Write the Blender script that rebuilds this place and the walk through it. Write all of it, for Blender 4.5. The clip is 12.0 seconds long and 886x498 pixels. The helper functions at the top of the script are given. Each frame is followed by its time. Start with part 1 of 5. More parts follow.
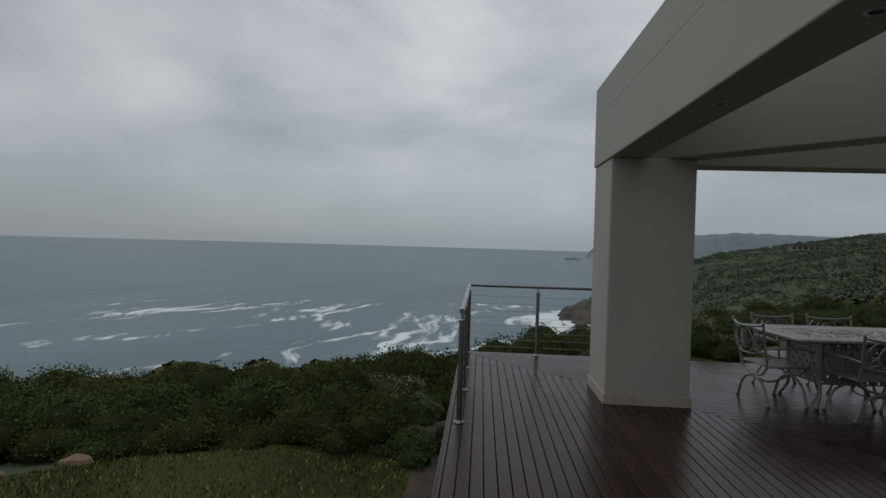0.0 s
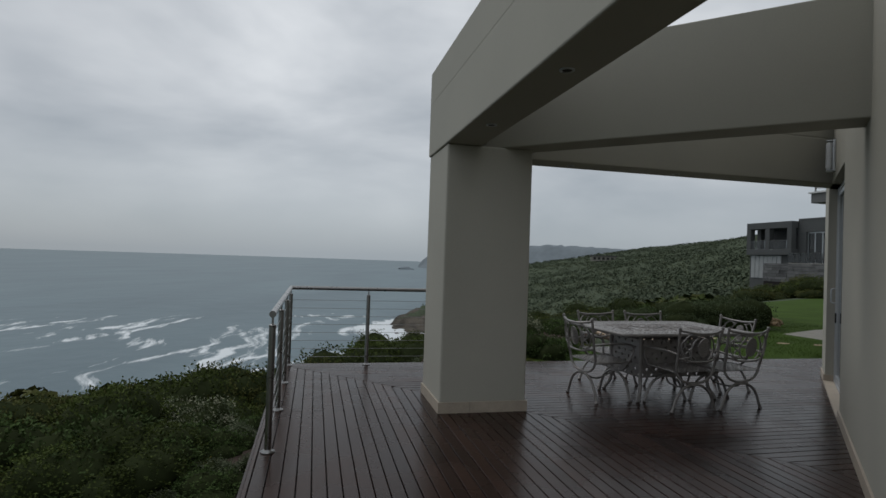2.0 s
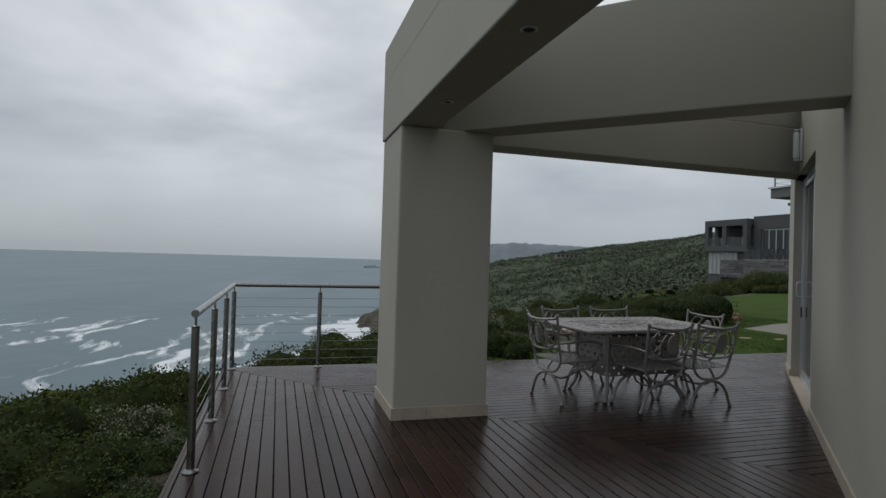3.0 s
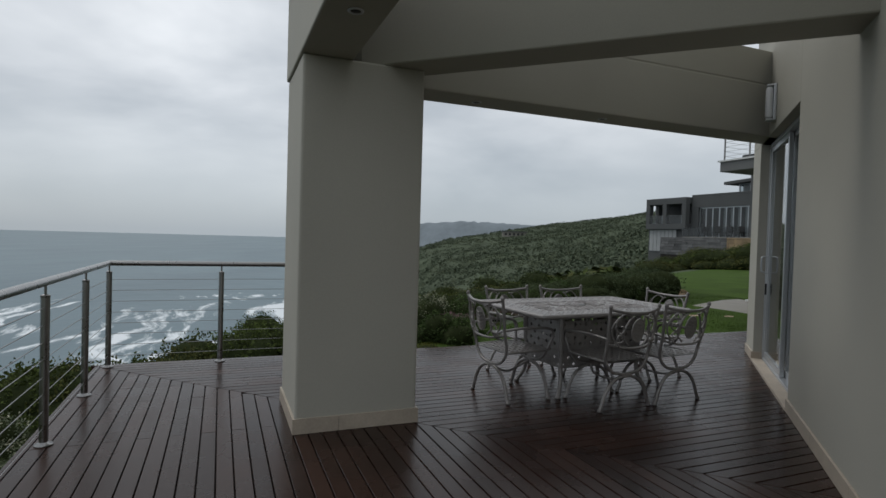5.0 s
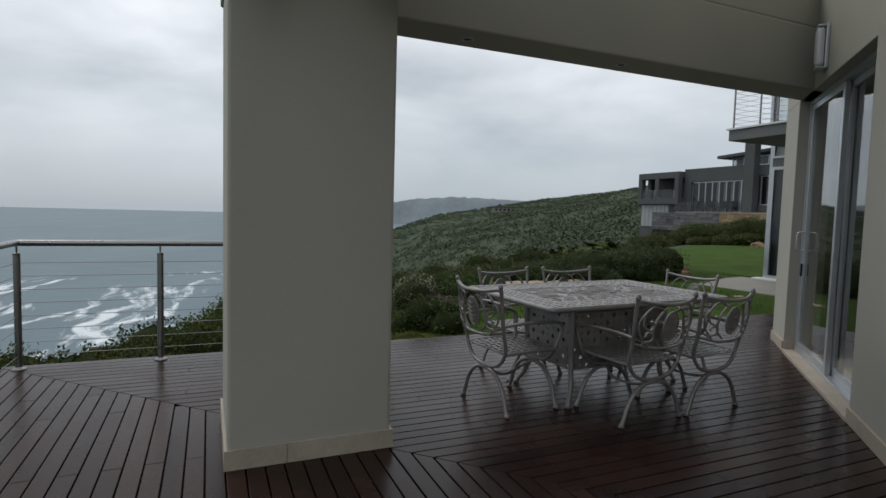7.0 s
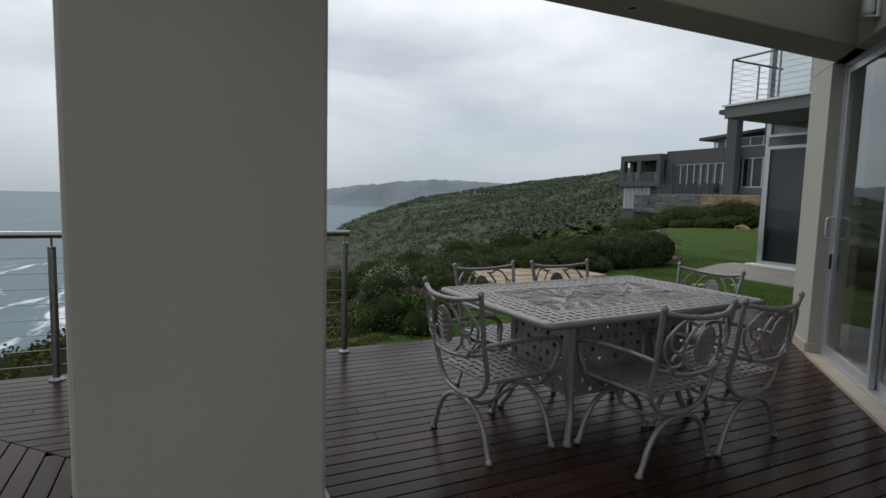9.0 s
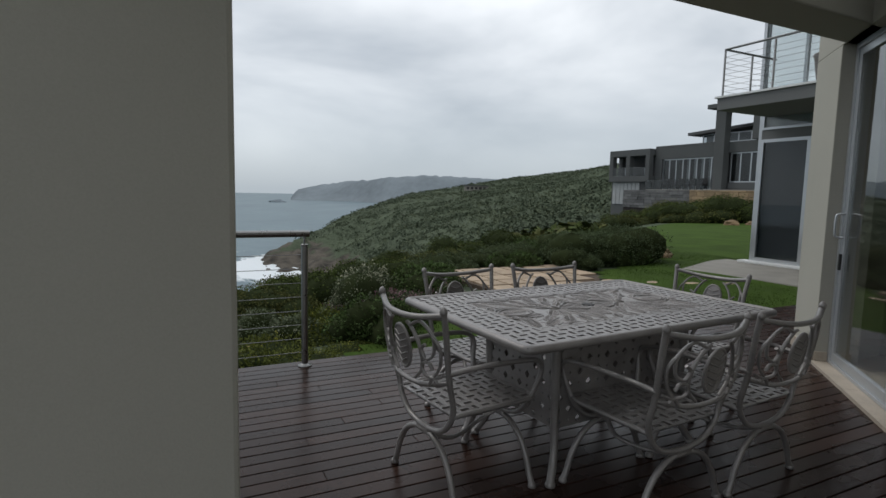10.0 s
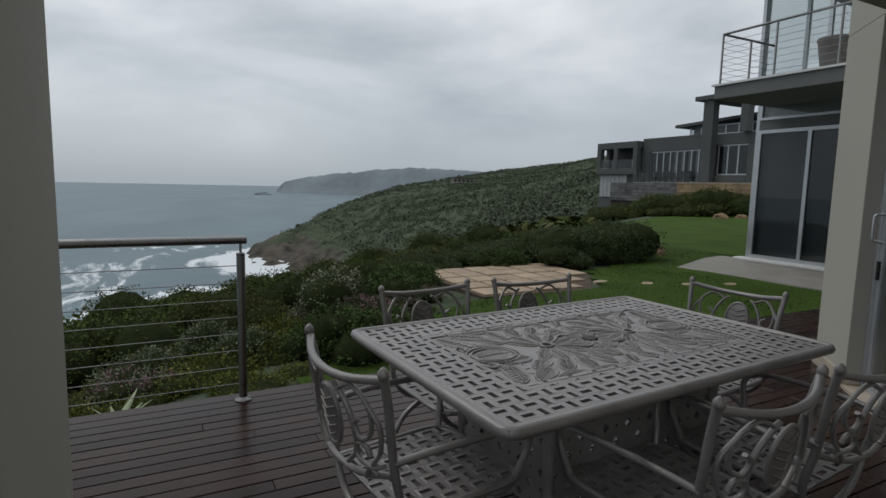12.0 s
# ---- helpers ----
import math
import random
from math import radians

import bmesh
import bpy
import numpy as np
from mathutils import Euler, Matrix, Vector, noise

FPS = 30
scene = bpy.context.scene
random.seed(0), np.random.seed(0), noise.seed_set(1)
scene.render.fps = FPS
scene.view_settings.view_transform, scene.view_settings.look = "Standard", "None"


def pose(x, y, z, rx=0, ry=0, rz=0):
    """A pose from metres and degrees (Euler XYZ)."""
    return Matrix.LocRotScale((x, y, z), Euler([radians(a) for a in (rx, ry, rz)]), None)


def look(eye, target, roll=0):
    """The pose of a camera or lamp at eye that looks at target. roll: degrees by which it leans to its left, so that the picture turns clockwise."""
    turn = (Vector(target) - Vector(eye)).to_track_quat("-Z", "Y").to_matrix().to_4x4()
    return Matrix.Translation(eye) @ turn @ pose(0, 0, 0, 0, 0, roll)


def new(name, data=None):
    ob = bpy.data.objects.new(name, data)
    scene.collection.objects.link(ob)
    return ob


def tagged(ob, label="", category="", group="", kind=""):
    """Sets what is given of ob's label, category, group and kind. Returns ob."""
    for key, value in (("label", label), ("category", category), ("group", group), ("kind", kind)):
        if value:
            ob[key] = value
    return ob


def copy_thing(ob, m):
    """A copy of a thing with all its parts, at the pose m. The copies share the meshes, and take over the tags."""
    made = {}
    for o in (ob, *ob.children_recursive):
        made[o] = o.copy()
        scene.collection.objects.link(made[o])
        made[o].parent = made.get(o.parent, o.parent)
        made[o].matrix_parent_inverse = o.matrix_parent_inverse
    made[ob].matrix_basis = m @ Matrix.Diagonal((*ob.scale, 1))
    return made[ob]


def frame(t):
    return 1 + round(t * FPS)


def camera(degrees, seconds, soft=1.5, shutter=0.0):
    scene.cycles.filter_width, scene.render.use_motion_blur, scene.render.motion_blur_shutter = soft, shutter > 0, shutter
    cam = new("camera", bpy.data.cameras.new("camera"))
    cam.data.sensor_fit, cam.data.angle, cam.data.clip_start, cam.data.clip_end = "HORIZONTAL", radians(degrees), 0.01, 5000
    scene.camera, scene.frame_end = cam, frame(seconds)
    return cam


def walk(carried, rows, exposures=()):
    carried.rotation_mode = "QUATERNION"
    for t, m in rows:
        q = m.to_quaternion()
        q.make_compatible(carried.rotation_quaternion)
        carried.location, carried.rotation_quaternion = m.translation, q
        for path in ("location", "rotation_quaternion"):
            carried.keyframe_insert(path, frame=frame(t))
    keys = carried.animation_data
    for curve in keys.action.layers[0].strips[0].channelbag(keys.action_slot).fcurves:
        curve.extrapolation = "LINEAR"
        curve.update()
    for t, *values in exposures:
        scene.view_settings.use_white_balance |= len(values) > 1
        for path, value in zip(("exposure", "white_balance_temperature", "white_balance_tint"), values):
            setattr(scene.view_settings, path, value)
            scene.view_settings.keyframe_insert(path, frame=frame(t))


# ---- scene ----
cam = camera(78.0, 12.0)
PATH = [
    (0, (1.212, 1.313, 1.634), (1.071, 3.307, 1.611), 1.7),
    (0.5, (1.225, 1.502, 1.585), (1.223, 3.502, 1.578), 1.8),
    (1, (1.283, 1.69, 1.571), (1.422, 3.685, 1.568), 2.0),
    (1.5, (1.323, 1.884, 1.511), (1.607, 3.863, 1.53), 1.9),
    (2, (1.337, 2.056, 1.477), (1.792, 4.003, 1.509), 2.0),
    (2.5, (1.436, 2.248, 1.476), (1.978, 4.173, 1.502), 2.0),
    (3, (1.546, 2.455, 1.43), (2.121, 4.37, 1.459), 1.8),
    (5, (2.046, 3.35, 1.368), (2.801, 5.202, 1.324), 1.7),
    (5.5, (2.133, 3.563, 1.363), (2.899, 5.409, 1.288), 1.7),
    (6, (2.233, 3.776, 1.335), (3.013, 5.614, 1.236), 1.7),
    (6.5, (2.346, 3.994, 1.347), (3.126, 5.832, 1.228), 1.6),
    (8.5, (2.771, 4.81, 1.337), (3.606, 6.619, 1.165), 1.5),
    (9, (2.905, 5.0, 1.348), (3.752, 6.801, 1.156), 1.5),
    (9.5, (3.059, 5.157, 1.35), (3.92, 6.952, 1.16), 1.2),
    (10, (3.238, 5.373, 1.349), (4.117, 7.158, 1.143), 1.3),
    (10.5, (3.366, 5.519, 1.345), (4.251, 7.299, 1.13), 1.2),
    (11, (3.473, 5.696, 1.359), (4.366, 7.472, 1.135), 1.2),
    (11.5, (3.566, 5.837, 1.362), (4.474, 7.605, 1.138), 1.2),
    (12, (3.672, 5.97, 1.379), (4.59, 7.731, 1.147), 1.3),
]
EXPOSURE = [(0.0, -0.31), (1.5, -0.17), (2.5, -0.02), (3.2, 0.05), (5.5, 0.24), (6.5, 0.30), (8.5, 0.36), (9.5, 0.40), (10.5, 0.34), (11.2, 0.21), (12.0, 0.11)]
walk(cam, [(t, look(eye, target, roll)) for t, eye, target, roll in PATH], EXPOSURE)

# ---------------------------------------------------------------- light
SKY_GAIN = 0.80
SUN_DIR = Vector((-0.35, 0.45, 0.82))
world = bpy.data.worlds.new("overcast_sky")
scene.world = world
world.use_nodes = True
wn, wl = world.node_tree.nodes, world.node_tree.links
wn.clear()
w_out, w_bg = wn.new("ShaderNodeOutputWorld"), wn.new("ShaderNodeBackground")
w_sky = wn.new("ShaderNodeTexSky")
w_sky.sky_type, w_sky.sun_disc = "NISHITA", False
w_sky.sun_elevation, w_sky.sun_rotation = radians(50), radians(-38)
w_co, w_map = wn.new("ShaderNodeTexCoord"), wn.new("ShaderNodeMapping")
w_map.inputs["Scale"].default_value = (1.0, 1.0, 2.3)
w_map.inputs["Location"].default_value = (0.3, 1.7, 0.25)
w_n1 = wn.new("ShaderNodeTexNoise")
w_n1.inputs["Scale"].default_value, w_n1.inputs["Detail"].default_value, w_n1.inputs["Roughness"].default_value = 1.9, 5.0, 0.5
w_n1.inputs["Distortion"].default_value = 0.25
w_ramp = wn.new("ShaderNodeValToRGB")
w_ramp.color_ramp.elements[0].position, w_ramp.color_ramp.elements[0].color = 0.30, (0.41, 0.455, 0.505, 1)
w_ramp.color_ramp.elements[1].position, w_ramp.color_ramp.elements[1].color = 0.70, (0.97, 1.0, 1.03, 1)
w_sep, w_lift = wn.new("ShaderNodeSeparateXYZ"), wn.new("ShaderNodeMapRange")
w_lift.inputs["From Min"].default_value, w_lift.inputs["From Max"].default_value = 0.0, 0.45
w_lift.inputs["To Min"].default_value, w_lift.inputs["To Max"].default_value = 0.0, 1.0
w_grad = wn.new("ShaderNodeMix")
w_grad.data_type = "RGBA"
w_grad.inputs[6].default_value = (0.385, 0.44, 0.49, 1)
w_cl = wn.new("ShaderNodeMapRange")
w_cl.inputs["From Min"].default_value, w_cl.inputs["From Max"].default_value = 0.0, 0.22
w_mix = wn.new("ShaderNodeMix")
w_mix.data_type, w_mix.blend_type = "RGBA", "ADD"
w_mix.inputs[0].default_value = 0.008
wl.new(w_co.outputs["Generated"], w_map.inputs[0]); wl.new(w_map.outputs[0], w_n1.inputs[0])
wl.new(w_n1.outputs[0], w_ramp.inputs[0])
wl.new(w_co.outputs["Generated"], w_sep.inputs[0]); wl.new(w_sep.outputs[2], w_cl.inputs[0])
wl.new(w_cl.outputs[0], w_grad.inputs[0]); wl.new(w_ramp.outputs[0], w_grad.inputs[7])
w_west, w_dim = wn.new("ShaderNodeMapRange"), wn.new("ShaderNodeVectorMath")   # the cloud is thicker out over the sea
w_west.inputs["From Min"].default_value, w_west.inputs["From Max"].default_value = -0.75, -0.05
w_west.inputs["To Min"].default_value, w_west.inputs["To Max"].default_value = 0.86, 1.04
w_dim.operation = "SCALE"
wl.new(w_sep.outputs[0], w_west.inputs[0]); wl.new(w_west.outputs[0], w_dim.inputs["Scale"])
wl.new(w_grad.outputs[2], w_dim.inputs[0]); wl.new(w_dim.outputs[0], w_mix.inputs[6]); wl.new(w_sky.outputs[0], w_mix.inputs[7])
wl.new(w_mix.outputs[2], w_bg.inputs[0])
w_bg.inputs[1].default_value = SKY_GAIN
wl.new(w_bg.outputs[0], w_out.inputs[0])

sun = new("sun", bpy.data.lights.new("sun", "SUN"))
sun.data.energy, sun.data.angle, sun.data.color = 0.55, radians(25), (1.0, 0.97, 0.93)
sun.matrix_world = look(SUN_DIR * 50, (0, 0, 0))

# ---------------------------------------------------------------- materials


def material(name, colour, rough=0.7, metal=0.0, vary=0.15, scale=4.0, fine=60.0, bump=0.15, second=None, per_object=0.0, per_island=0.0,
             stretch=(1, 1, 1), depth=0.004, spec=0.5):
    """Two scales of noise over one base colour, with fine relief; 'second' is a stain colour."""
    m = bpy.data.materials.new(name)
    m.use_nodes = True
    n, l = m.node_tree.nodes, m.node_tree.links
    b = n["Principled BSDF"]
    b.inputs["Roughness"].default_value, b.inputs["Metallic"].default_value = rough, metal
    b.inputs["Specular IOR Level"].default_value = spec
    co, mp = n.new("ShaderNodeTexCoord"), n.new("ShaderNodeMapping")
    mp.inputs["Scale"].default_value = stretch
    l.new(co.outputs["Object"], mp.inputs[0])
    big, small = n.new("ShaderNodeTexNoise"), n.new("ShaderNodeTexNoise")
    big.inputs["Scale"].default_value, big.inputs["Detail"].default_value = scale, 4
    small.inputs["Scale"].default_value, small.inputs["Detail"].default_value = fine, 3
    l.new(mp.outputs[0], big.inputs[0]); l.new(mp.outputs[0], small.inputs[0])
    ramp = n.new("ShaderNodeValToRGB")
    lo = [c * (1 - vary) for c in colour]
    hi = [min(1, c * (1 + vary)) for c in colour]
    if second:
        lo = list(second)
    ramp.color_ramp.elements[0].position, ramp.color_ramp.elements[0].color = 0.32, (*lo, 1)
    ramp.color_ramp.elements[1].position, ramp.color_ramp.elements[1].color = 0.68, (*hi, 1)
    mixv = n.new("ShaderNodeMath")
    mixv.operation = "MULTIPLY_ADD"
    mixv.inputs[1].default_value = 0.35
    sc = n.new("ShaderNodeMath")
    sc.operation, sc.inputs[1].default_value = "MULTIPLY", 0.65
    l.new(big.outputs[0], sc.inputs[0])
    l.new(small.outputs[0], mixv.inputs[0]); l.new(sc.outputs[0], mixv.inputs[2])
    l.new(mixv.outputs[0], ramp.inputs[0])
    out = ramp.outputs[0]
    for amount, node, sock in ((per_object, "ShaderNodeObjectInfo", "Random"), (per_island, "ShaderNodeNewGeometry", "Random Per Island")):
        if amount:
            info, hsv, rng = n.new(node), n.new("ShaderNodeHueSaturation"), n.new("ShaderNodeMapRange")
            rng.inputs["To Min"].default_value, rng.inputs["To Max"].default_value = 1 - amount, 1 + amount
            l.new(info.outputs[sock], rng.inputs[0]); l.new(rng.outputs[0], hsv.inputs["Value"]); l.new(out, hsv.inputs["Color"])
            out = hsv.outputs[0]
    l.new(out, b.inputs["Base Color"])
    rr = n.new("ShaderNodeMapRange")
    rr.inputs["To Min"].default_value, rr.inputs["To Max"].default_value = max(0.02, rough - 0.12), min(1, rough + 0.12)
    l.new(big.outputs[0], rr.inputs[0]); l.new(rr.outputs[0], b.inputs["Roughness"])
    if bump:
        bp = n.new("ShaderNodeBump")
        bp.inputs["Strength"].default_value, bp.inputs["Distance"].default_value = bump, depth
        l.new(small.outputs[0], bp.inputs["Height"]); l.new(bp.outputs[0], b.inputs["Normal"])
    return m


PLASTER = material("sage_plaster", (0.392, 0.378, 0.326), 0.85, vary=0.075, scale=0.8, fine=140, bump=0.25, depth=0.003)
SKIRT = material("beige_stone", (0.42, 0.36, 0.29), 0.5, vary=0.16, scale=5, fine=60, bump=0.1)
DECK = material("wet_hardwood", (0.029, 0.0143, 0.0101), 0.27, spec=0.19, vary=0.30, scale=2.2, fine=26, bump=0.12, per_object=0.34, stretch=(1, 1, 1), depth=0.002)
JOIST = material("dark_joist", (0.02, 0.014, 0.012), 0.8, vary=0.2)
STEEL = material("brushed_steel", (0.30, 0.295, 0.29), 0.30, 1.0, vary=0.1, scale=12, fine=220, bump=0.05)
CABLE = material("steel_cable", (0.30, 0.30, 0.30), 0.4, 1.0, vary=0.1, scale=40, fine=300, bump=0.0)
CAST = material("grey_cast_aluminium", (0.300, 0.282, 0.273), 0.36, 0.35, vary=0.12, scale=7, fine=170, bump=0.3, second=(0.225, 0.212, 0.206))
ALU = material("anodised_frame", (0.52, 0.54, 0.56), 0.35, 0.7, vary=0.06, scale=6, fine=150, bump=0.0)
LAMP = material("lamp_opal", (0.62, 0.63, 0.64), 0.35, vary=0.04, bump=0.0)
BLACK = material("black_rubber", (0.02, 0.02, 0.02), 0.6, vary=0.2)
DARKWALL = material("charcoal_render", (0.088, 0.092, 0.092), 0.85, vary=0.12, scale=0.7, fine=30, bump=0.2)
MIDWALL = material("slate_render", (0.16, 0.165, 0.165), 0.85, vary=0.1, scale=0.9, fine=60, bump=0.2)
SLATE = material("stacked_slate", (0.13, 0.13, 0.13), 0.8, vary=0.35, scale=1.5, fine=9, bump=0.5, per_object=0.35)
SAND = material("sandstone", (0.28, 0.20, 0.115), 0.8, vary=0.25, scale=1.2, fine=12, bump=0.5, per_object=0.22)
PALE = material("pale_grey_boards", (0.36, 0.37, 0.37), 0.6, vary=0.08, scale=2, bump=0.0)
WHITE = material("white_paint", (0.72, 0.73, 0.73), 0.5, vary=0.05, scale=2, bump=0.0)
CONCRETE = material("weathered_concrete", (0.28, 0.265, 0.235), 0.85, vary=0.2, scale=2.0, fine=50, bump=0.3)
PAVER = material("sandstone_paver", (0.41, 0.31, 0.215), 0.8, vary=0.18, scale=4, fine=60, bump=0.3, per_object=0.14)
ROCK = material("ochre_rock", (0.20, 0.135, 0.072), 0.85, vary=0.3, scale=4, fine=30, bump=0.6, depth=0.02)
TERRACOTTA = material("grey_planter", (0.16, 0.15, 0.14), 0.7, vary=0.15, scale=5)
BLIND = material("pale_curtain", (0.55, 0.57, 0.57), 0.9, vary=0.08, scale=3, bump=0.0)
SCREEN = material("dark_mesh_screen", (0.125, 0.13, 0.14), 0.75, vary=0.1, scale=2, fine=400, bump=0.2)
# Dark grey on interior surfaces; room dimness is put into the colour.
INSIDE = material("dim_painted_interior", (0.10, 0.10, 0.10), 0.9, vary=0.1)
SOIL = material("brown_soil", (0.085, 0.06, 0.042), 0.95, vary=0.35, scale=3, fine=40, bump=0.6, depth=0.02)
LAWN_W_TURF = material("clover_turf", (0.050, 0.062, 0.020), 0.95, spec=0.05, vary=0.3, scale=0.9, fine=35, bump=0.6, depth=0.02)
GRASS_W = material("clover_grass_blades", (0.058, 0.072, 0.022), 0.8, spec=0.1, vary=0.3, scale=0.8, fine=5, bump=0.0, per_island=0.4)
LAWN = material("lawn_turf", (0.052, 0.088, 0.018), 0.95, spec=0.05, vary=0.3, scale=0.9, fine=35, bump=0.6, depth=0.02)
GRASS = material("grass_blades", (0.062, 0.106, 0.021), 0.8, spec=0.15, vary=0.25, scale=0.8, fine=5, bump=0.0, per_island=0.35)
# Dark green for the added bush cores; inner shade is in the colour.
CORE = material("bush_core_shade", (0.028, 0.036, 0.015), 0.95, spec=0.02, vary=0.3, scale=6, bump=0.4)
EARTH = material("reddish_soil", (0.062, 0.040, 0.028), 0.95, vary=0.35, scale=3, fine=40, bump=0.6, depth=0.02)
ALOE = material("aloe_leaf", (0.24, 0.29, 0.15), 0.5, vary=0.15, scale=6, bump=0.0)
FLOWER_W = material("pale_blossom", (0.36, 0.36, 0.25), 0.8, vary=0.15, scale=9, bump=0.0)
FLOWER_P = material("mauve_blossom", (0.24, 0.13, 0.15), 0.8, vary=0.25, scale=9, bump=0.0)
FLOWER_Y = material("ochre_blossom", (0.33, 0.30, 0.05), 0.8, vary=0.25, scale=9, bump=0.0)
LEAVES = [material("leaf_dark_green", (0.066, 0.088, 0.024), 0.75, spec=0.08, vary=0.3, scale=2.5, fine=9, bump=0.0, per_island=0.26, per_object=0.25),
          material("leaf_fresh_green", (0.066, 0.102, 0.034), 0.75, spec=0.08, vary=0.3, scale=2.5, fine=9, bump=0.0, per_island=0.26, per_object=0.25),
          material("leaf_olive", (0.092, 0.098, 0.032), 0.75, spec=0.08, vary=0.3, scale=2.5, fine=9, bump=0.0, per_island=0.26, per_object=0.25),
          material("leaf_silver", (0.145, 0.170, 0.105), 0.75, spec=0.08, vary=0.25, scale=2.5, fine=9, bump=0.0, per_island=0.24, per_object=0.2),
          material("leaf_yellow_green", (0.112, 0.128, 0.030), 0.7, spec=0.08, vary=0.25, scale=2.5, fine=9, bump=0.0, per_island=0.24, per_object=0.2),
          material("leaf_grey_green", (0.100, 0.132, 0.068), 0.75, spec=0.08, vary=0.25, scale=2.5, fine=9, bump=0.0, per_island=0.24, per_object=0.2)]


def glass_material(name, tint, rough=0.02):
    m = bpy.data.materials.new(name)
    m.use_nodes = True
    b = m.node_tree.nodes["Principled BSDF"]
    b.inputs["Base Color"].default_value = (*tint, 1)
    b.inputs["Roughness"].default_value, b.inputs["Transmission Weight"].default_value, b.inputs["IOR"].default_value = rough, 1.0, 1.5
    return m


GLASS = glass_material("clear_pane", (0.80, 0.84, 0.84))
TINTED = glass_material("tinted_pane", (0.42, 0.46, 0.48))


def terrain_material():
    """Fynbos scrub with olive and dark patches, lightened to carry distance haze; bare rock near the waterline and on
    steep ground.
    """
    m = material("coastal_scrub_hazed", (0.078, 0.095, 0.062), 0.95, spec=0.05, vary=0.35, scale=0.05, fine=0.6, bump=0.9, second=(0.062, 0.077, 0.052), depth=1.2)
    n, l = m.node_tree.nodes, m.node_tree.links
    b = n["Principled BSDF"]
    scrub = b.inputs["Base Color"].links[0].from_socket
    geo, sep, rng = n.new("ShaderNodeNewGeometry"), n.new("ShaderNodeSeparateXYZ"), n.new("ShaderNodeMapRange")
    rn, rr, add, mx = n.new("ShaderNodeTexNoise"), n.new("ShaderNodeValToRGB"), n.new("ShaderNodeMath"), n.new("ShaderNodeMix")
    rn.inputs["Scale"].default_value, rn.inputs["Detail"].default_value = 0.07, 6
    l.new(geo.outputs["Position"], sep.inputs[0]); l.new(geo.outputs["Position"], rn.inputs[0])
    rng.inputs["From Min"].default_value, rng.inputs["From Max"].default_value = -41, -24
    rng.inputs["To Min"].default_value, rng.inputs["To Max"].default_value = 0.55, -0.42
    l.new(sep.outputs[2], rng.inputs[0])
    add.operation = "ADD"
    l.new(rng.outputs[0], add.inputs[0]); l.new(rn.outputs[0], add.inputs[1])
    rr.color_ramp.elements[0].position, rr.color_ramp.elements[1].position = 0.52, 0.66
    l.new(add.outputs[0], rr.inputs[0])
    mx.data_type = "RGBA"
    l.new(rr.outputs[0], mx.inputs[0]); l.new(scrub, mx.inputs[6])
    rv, rc = n.new("ShaderNodeTexVoronoi"), n.new("ShaderNodeValToRGB")
    rv.inputs["Scale"].default_value = 0.16
    rc.color_ramp.elements[0].color, rc.color_ramp.elements[1].color = (0.034, 0.032, 0.030, 1), (0.120, 0.106, 0.088, 1)
    rc.color_ramp.elements[1].position = 0.75
    l.new(geo.outputs["Position"], rv.inputs[0]); l.new(rv.outputs["Distance"], rc.inputs[0]); l.new(rc.outputs[0], mx.inputs[7])
    l.new(mx.outputs[2], b.inputs["Base Color"])
    return m


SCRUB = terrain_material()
# Hill scrub paled towards grey-green; distance haze is in the colour.
HILL_LEAF = [material("hillside_scrub_haze_grey", (0.080, 0.099, 0.066), 0.9, spec=0.05, vary=0.2, scale=0.05, fine=0.5, bump=0.0, per_island=0.07),
             material("hillside_scrub_haze_olive", (0.100, 0.116, 0.072), 0.9, spec=0.05, vary=0.2, scale=0.05, fine=0.5, bump=0.0, per_island=0.07)]
# Pale blue-grey: the haze over the far cape is put into this colour.
HEADLAND = material("far_headland_haze_tint", (0.21, 0.24, 0.26), 0.95, spec=0.0, vary=0.18, scale=0.006, fine=0.05, bump=0.0)


